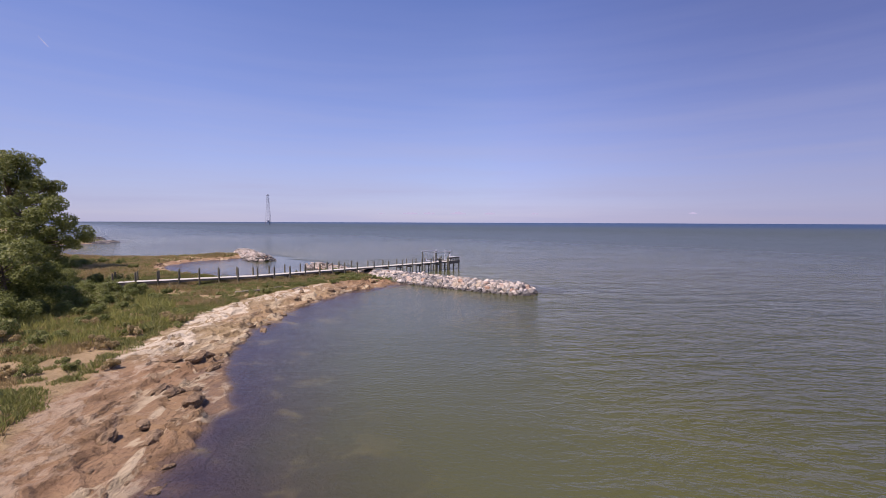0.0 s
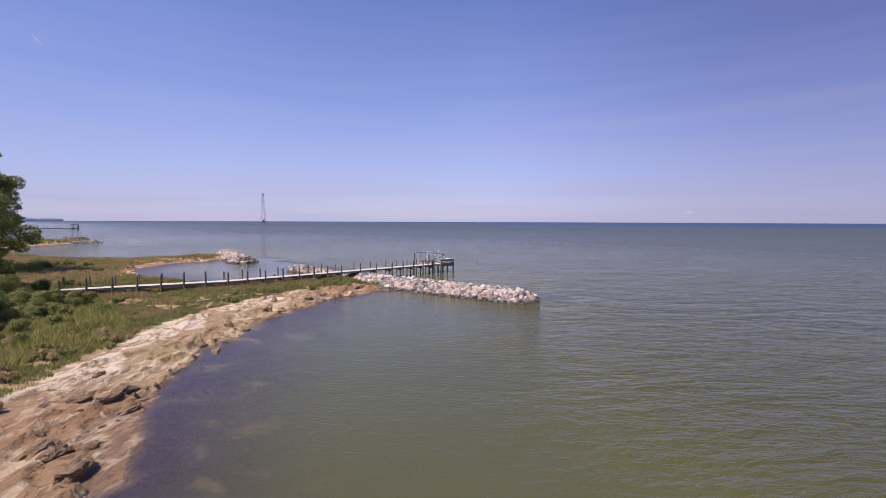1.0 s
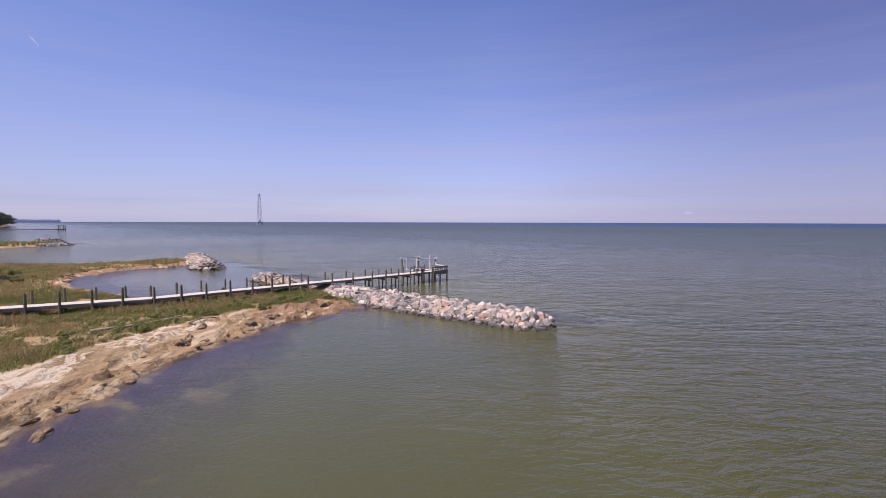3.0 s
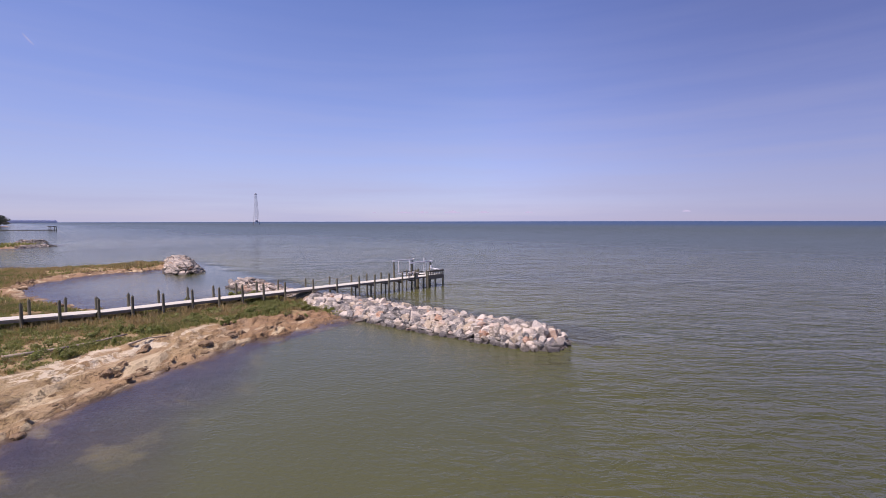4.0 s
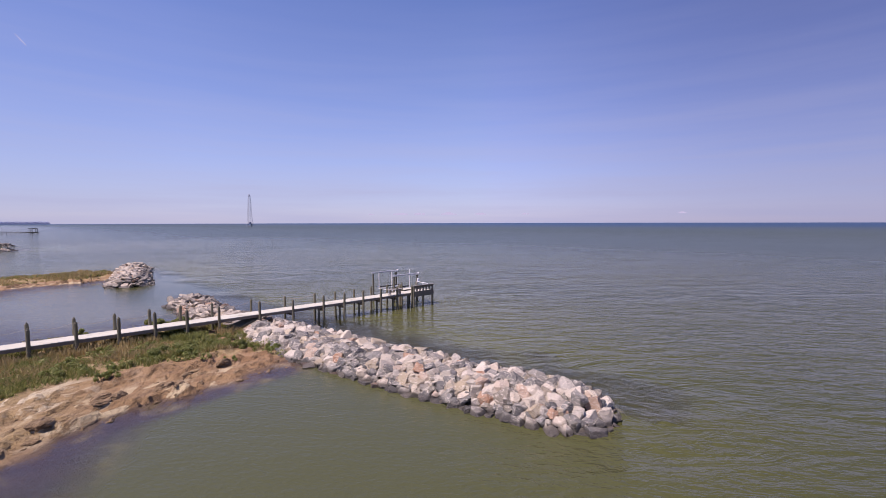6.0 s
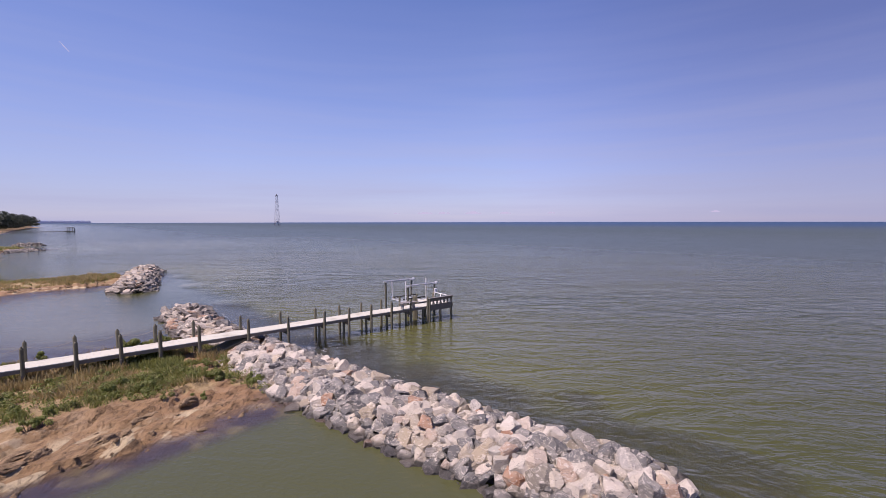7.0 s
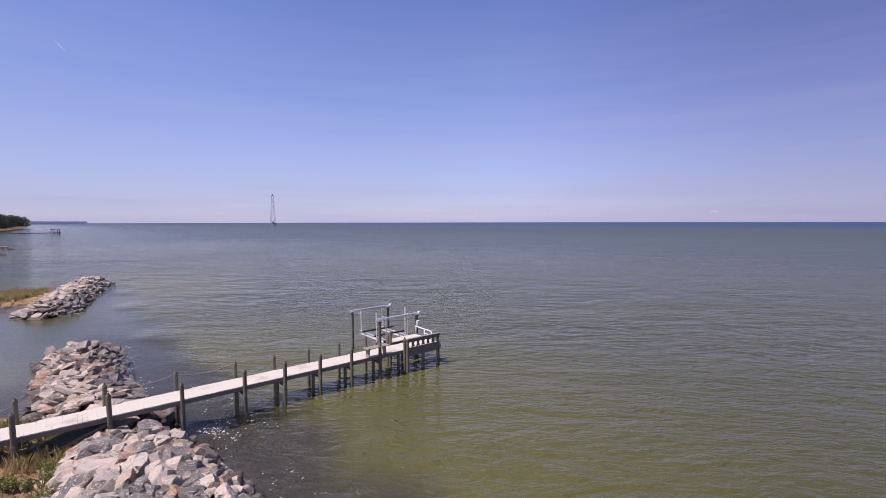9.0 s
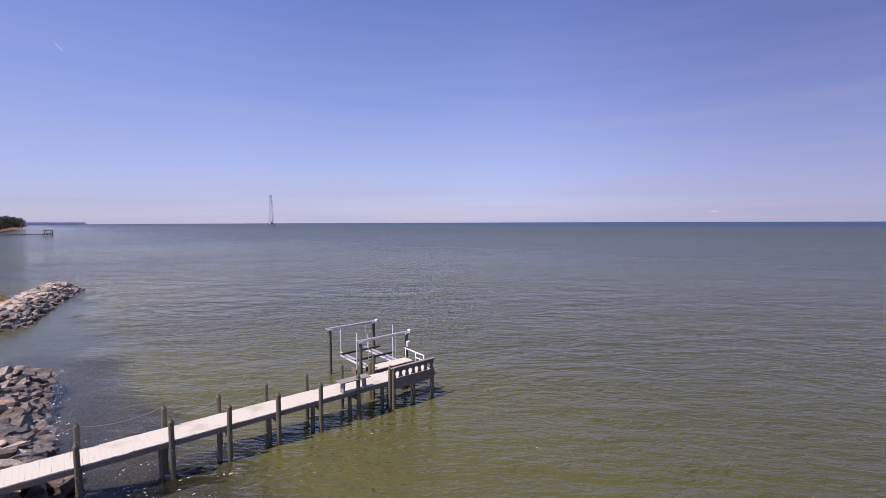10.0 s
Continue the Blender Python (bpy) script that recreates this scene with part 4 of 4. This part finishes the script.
def tall_grass():
    """A stand of tall bright grass among the thickets."""
    rng = np.random.RandomState(61)
    x, y = rng.uniform(-6, 6.5, 5200), rng.uniform(29, 48, 5200)
    z, d = ground_height(x, y)
    keep = (d > 6.2) & (lattice_noise(x, y, 2.4, 62) * 0.7 + lattice_noise(x, y, 0.8, 63) * 0.3 > 0.42)
    return x[keep], y[keep], z[keep], 0.22 + 0.36 * rng.rand(int(keep.sum()))


blades("tall_grass", *tall_grass(), REED, 64, "tall yellow-green grass between the shoreline thickets", per=8, wide=0.022, bend=0.7)


def weeds(count, lo_x, hi_x, lo_y, hi_y, seed):
    """Low leafy clumps among the grass, one loose mass."""
    rng = np.random.RandomState(seed)
    x, y = rng.uniform(lo_x, hi_x, count), rng.uniform(lo_y, hi_y, count)
    z, d = ground_height(x, y)
    rim = 5.2 - 1.9 * smooth(x, 22, 30) - 3.0 * smooth(x, 29.5, 31.8)
    keep = (d > rim) & (lattice_noise(x, y, 2.2, seed) * 0.6 + lattice_noise(x, y, 0.8, seed + 1) * 0.4 > 0.46)
    x, y, z = x[keep], y[keep], z[keep]
    r = rng.uniform(0.08, 0.26, len(x))
    v, f = leaf_cloud(rng, np.stack([x, y, z + 0.7 * r, r], 1), len(x) * 46, 0.045)
    return tagged(new("marsh_weeds", raw_mesh("marsh_weeds", v, f, LEAF_SHRUB)), "low leafy green weeds among the marsh grass", "weeds", kind="stuff")


weeds(1500, 17, 33, 42, 54, 55)
weeds(1700, -3, 18, 30, 50, 57)


def reeds():
    rng = np.random.RandomState(47)
    x, y = rng.uniform(5, 31, 5200), rng.uniform(48.2, 53.2, 5200)
    z, d = ground_height(x, y)
    keep = (d > 1.0) & (lattice_noise(x, y, 1.8, 48) > 0.42)
    return x[keep], y[keep], z[keep], 0.2 + 0.35 * rng.rand(int(keep.sum()))


blades("reed_grass", *reeds(), STRAW, 48, "tall straw-brown reed grass under the dock", per=6, wide=0.018, bend=0.5)


# ---- bank: peat clods and driftwood ----
def clod_shapes():
    rng = random.Random(8)
    out = []
    for _ in range(8):
        bm = bmesh.new()
        bmesh.ops.create_icosphere(bm, subdivisions=3, radius=0.5)
        off = Vector((rng.uniform(0, 50), rng.uniform(0, 50), 0))
        for v in bm.verts:
            k = 1 + 0.6 * noise.noise(v.co * 2.2 + off) + 0.3 * noise.noise(v.co * 5 + off)
            v.co = Vector((v.co.x * k, v.co.y * k * 0.75, max(v.co.z, -0.25) * k * 0.6))
        out.append(mesh_of("peat_clod", bm, CLOD))
    return out


CLODS = clod_shapes()


LEDGES = [(23.4, 40.9, 0.9), (25.7, 41.2, 0.9), (26.3, 42.0, 0.8), (26.7, 42.3, 0.8), (25.0, 40.7, 1.0), (28.1, 42.5, 0.9), (22.8, 41.2, 0.9), (20.9, 39.4, 1.3), (22.8, 40.4, 0.8), (18.0, 40.1, 1.1), (16.7, 37.8, 1.0), (17.4, 36.8, 0.9)]


def clods():
    rng = random.Random(9)
    spots = [(5.0, 23.6, 1.2), (4.4, 26.2, 0.7), (6.3, 26.2, 0.6), (13.1, 32.4, 0.7), (16.1, 37.2, 0.9), (10.0, 28.3, 1.0), (3.6, 23.2, 0.9), (20.5, 38.5, 0.7), (5.0, 21.6, 0.9), (2.3, 19.2, 1.2), (2.8, 18.8, 1.1), (4.5, 22.9, 1.0), (1.4, 16.1, 1.1), (0.3, 15.6, 0.9), (3.2, 17.2, 1.3), (1.5, 14.7, 1.2), (3.6, 19.0, 0.9), (5.4, 23.8, 0.9)]
    spots += LEDGES
    for _ in range(900):
        if len(spots) > 290:
            break
        k = rng.choice((4, 5, 6, 7, 8, 9, 10, 11, 12, 13, 14, 15, 16, 24, 25, 26, 28, 29, 30, 31, 32))
        (x0, y0), (x1, y1) = SHORE[k], SHORE[k + 1]
        s, off = rng.random(), abs(rng.gauss(0, 1.1)) + 0.15
        ln = math.hypot(x1 - x0, y1 - y0)
        x, y = x0 + (x1 - x0) * s - (y1 - y0) / ln * off, y0 + (y1 - y0) * s + (x1 - x0) / ln * off
        if y > 10:
            spots.append((x, y, (0.12 if k < 20 else 0.4) + 0.4 * rng.random() ** 3))
    for x, y, s in spots:
        ob = tagged(new("peat_clod", CLODS[rng.randrange(8)]), "dark brown lump of eroded peat on the bank", "clod", "peat clods")
        along = math.degrees(math.atan2(10, 12)) + rng.uniform(-40, 40)
        ob.matrix_basis = pose(x, y, ground_at(x, y) + 0.01, rng.uniform(-8, 8), rng.uniform(-8, 8), along) @ Matrix.Diagonal((s * 0.95, s * 0.65, s * rng.uniform(0.4, 0.7), 1))


clods()


def driftwood(name, label, points, r0, r1):
    bm = solid()
    n = len(points) - 1
    for k in range(n):
        (x0, y0), (x1, y1) = points[k], points[k + 1]
        a, b = r0 + (r1 - r0) * k / n, r0 + (r1 - r0) * (k + 1) / n
        rod(bm, (x0, y0, ground_at(x0, y0) + a + 0.05), (x1, y1, ground_at(x1, y1) + b + 0.05), a, b, 8)
    return tagged(new(name, mesh_of(name, bm, DRIFT, True)), label, "driftwood")


driftwood("driftwood_log", "long bleached driftwood pole lying in the grass", [(12.3, 42.2), (13.8, 42.3), (15.0, 42.6), (16.3, 43.0), (17.7, 44.0)], 0.11, 0.05)
driftwood("driftwood_branch", "short grey driftwood branch on the sand", [(17.4, 40.9), (18.4, 41.6), (19.4, 41.9)], 0.06, 0.03)


# ---- far shore ----
def far_woods(name, label, line, deep, high, count, seed, leaf, material=None):
    rng = np.random.RandomState(seed)
    pts = np.array(line, float)
    seg = np.hypot(*(pts[1:] - pts[:-1]).T)
    pick = rng.choice(len(seg), count, p=seg / seg.sum())
    s = rng.rand(count)
    p = pts[pick] + (pts[pick + 1] - pts[pick]) * s[:, None]
    p[:, 0] -= rng.uniform(0, deep, count)
    h = high * rng.uniform(0.7, 1.1, count)
    centres = []
    for (x, y), t in zip(p, h):
        for k in range(5):
            up = rng.uniform(0.25, 0.92)
            r = t * 0.2
            centres.append((x + rng.normal(0, r), y + rng.normal(0, r), t * up, t * 0.17))
    v, f = leaf_cloud(rng, centres, count * 170, leaf)
    return tagged(new(name, raw_mesh(name, v, f, material or LEAF_PINE)), label, "woods", kind="stuff")


far_woods("far_woods", "dark green pine woods behind the far beach", [(-24, 560), (-24, 700), (-25, 850), (-25, 985), (-42, 1200)], 60, 17, 640, 51, 1.0)
far_woods("backdrop_headland", "hazy blue-grey wooded headland on the horizon", [(-460, 4330), (-60, 4360), (126, 4400)], 60, 17, 700, 52, 4.0, HAZY)


def far_dock():
    thing = tagged(new("far_dock"), "distant dark timber dock reaching out from the far beach", "dock")
    a, b = Vector((-18, 472, 0)), Vector((24.4, 460, 0))
    way = (b - a).normalized()
    turn = math.atan2(way.y, way.x)
    mid = (a + b) / 2
    part("deck", box(solid(), (mid.x, mid.y, 0.9), ((b - a).length, 1.8, 0.4), turn), POST, thing)
    for k in range(19):
        p = a + (b - a) * k / 18
        part("post", rod(solid(), (p.x, p.y, -3), (p.x, p.y, 1.6), 0.16, sides=6), POST, thing)
    for dx in (0.5, 4.5):
        for dy in (-2, 2):
            p = b - way * dx * 0.8 + Vector((-way.y, way.x, 0)) * dy
            part("post", rod(solid(), (p.x, p.y, -3), (p.x, p.y, 3.8), 0.25, sides=6), POST, thing)
    p = b - way * 2.5
    part("platform", box(solid(), (p.x, p.y, 1.15), (6, 5, 0.4), turn), POST, thing)
    part("roof_frame", box(solid(), (p.x, p.y, 3.8), (3.9, 4.4, 0.5), turn), POST, thing)


far_dock()


# ---- fair-weather clouds on the horizon ----
def cloud(away, turn, high, wide, tall, seed):
    rng = random.Random(seed)
    bm = solid()
    ang = radians(turn)
    cx, cy = 15 + away * math.sin(ang), 12 + away * math.cos(ang)
    for k in range(7):
        u = rng.uniform(-0.5, 0.5)
        r = tall * rng.uniform(0.35, 0.6) * (1.1 - abs(u))
        m = Matrix.Translation((cx + math.cos(ang) * u * wide, cy - math.sin(ang) * u * wide, high + r * 0.5)) @ Matrix.Diagonal((wide * 0.2, wide * 0.2, r, 1))
        bmesh.ops.create_icosphere(bm, subdivisions=2, radius=1.0, matrix=m)
    for v in bm.verts:
        v.co.z = max(high, v.co.z + 5 * noise.noise(v.co * 0.02))
    ob = new("backdrop_cloud", mesh_of("backdrop_cloud", bm, CLOUD, True))
    ob.visible_shadow = False
    return tagged(ob, "small white fair-weather cloud low over the horizon", "cloud", "horizon clouds", "structure")


CLOUD = Nodes("cloud_white")
CLOUD_CLEAR = CLOUD.node("ShaderNodeBsdfTransparent")
CLOUD_MIX = CLOUD.node("ShaderNodeMixShader", Fac=0.62)
CLOUD.link(CLOUD_CLEAR.outputs[0], CLOUD_MIX.inputs[1])
CLOUD_GLOW = CLOUD.node("ShaderNodeEmission", Color=(0.80, 0.80, 0.86, 1), Strength=0.58)
CLOUD.link(CLOUD_GLOW.outputs[0], CLOUD_MIX.inputs[2])
CLOUD.link(CLOUD_MIX.outputs[0], CLOUD.tree.nodes["Material Output"].inputs["Surface"])
CLOUD = CLOUD.done((0.9, 0.9, 0.9), 1.0)
for k, (turn, wide, tall) in enumerate(((37.4, 110, 24), (40.0, 90, 22), (43.6, 120, 28), (47.8, 100, 26), (53.4, 60, 18), (71.2, 50, 20), (33.8, 60, 14))):
    cloud(4300, turn, 82, wide, tall, 70 + k)


# ---- foam at the rocks and pilings ----
def foam():
    rng = np.random.RandomState(90)
    verts, faces = [], []
    spots = [(36.0, 50.6, 0.9), (35.8, 49.2, 0.9), (36.2, 46.8, 0.8), (36.9, 43.0, 0.9), (36.7, 51.2, 0.8), (36.2, 47.9, 0.8), (37.4, 40.0, 0.8), (34.4, 57.5, 0.7), (34.2, 62.0, 0.7), (34.0, 65.5, 0.9), (35.6, 53.5, 0.9),
             (39.2, 50.0, 0.6), (35.2, 106.5, 1.2), (33.8, 92, 0.8), (37.4, 47.6, 1.2), (35.9, 48.2, 0.4), (35.7, 48.4, 0.3), (36.1, 48.0, 0.3), (34.1, 57, 0.6), (34.1, 60, 0.6), (34.2, 63, 0.6), (34.1, 66, 0.6), (34.3, 56.0, 0.5), (34.9, 51.9, 0.5), (36.4, 49.2, 0.6)]
    for x, y, r in spots:
        for _ in range(42):
            cx, cy = x + rng.normal(0, r * 0.5), y + rng.normal(0, r * 0.7)
            size = 0.006 + 0.034 * rng.rand() ** 4
            base = len(verts)
            for k in range(7):
                a = 6.283 * k / 7
                q = size * rng.uniform(0.5, 1.2)
                verts.append((cx + 1.7 * q * math.cos(a), cy + 0.8 * q * math.sin(a), 0.012))
            faces.append(tuple(range(base, base + 7)))
    ob = new("foam", raw_mesh("foam", verts, faces, FOAM))
    return tagged(ob, "flecks of white foam round the rocks", "foam", kind="stuff")


FOAM = plain_material("white_foam", (0.75, 0.77, 0.77), 0.8, 0.0, 0.1)
foam()


# ---- short vapour trail high over the bay ----
def contrail():
    bm = solid()
    a, b = Vector((-1, 3451, 1051)), Vector((44, 3466, 1002))
    rod(bm, a, a.lerp(b, 0.5), 0.8, 2.6, 8)
    rod(bm, a.lerp(b, 0.5), b, 2.6, 1.2, 8)
    ob = new("backdrop_contrail", mesh_of("backdrop_contrail", bm, CLOUD, True))
    ob.visible_shadow = False
    return tagged(ob, "short thin white vapour trail in the blue sky", "contrail", kind="structure")


contrail()
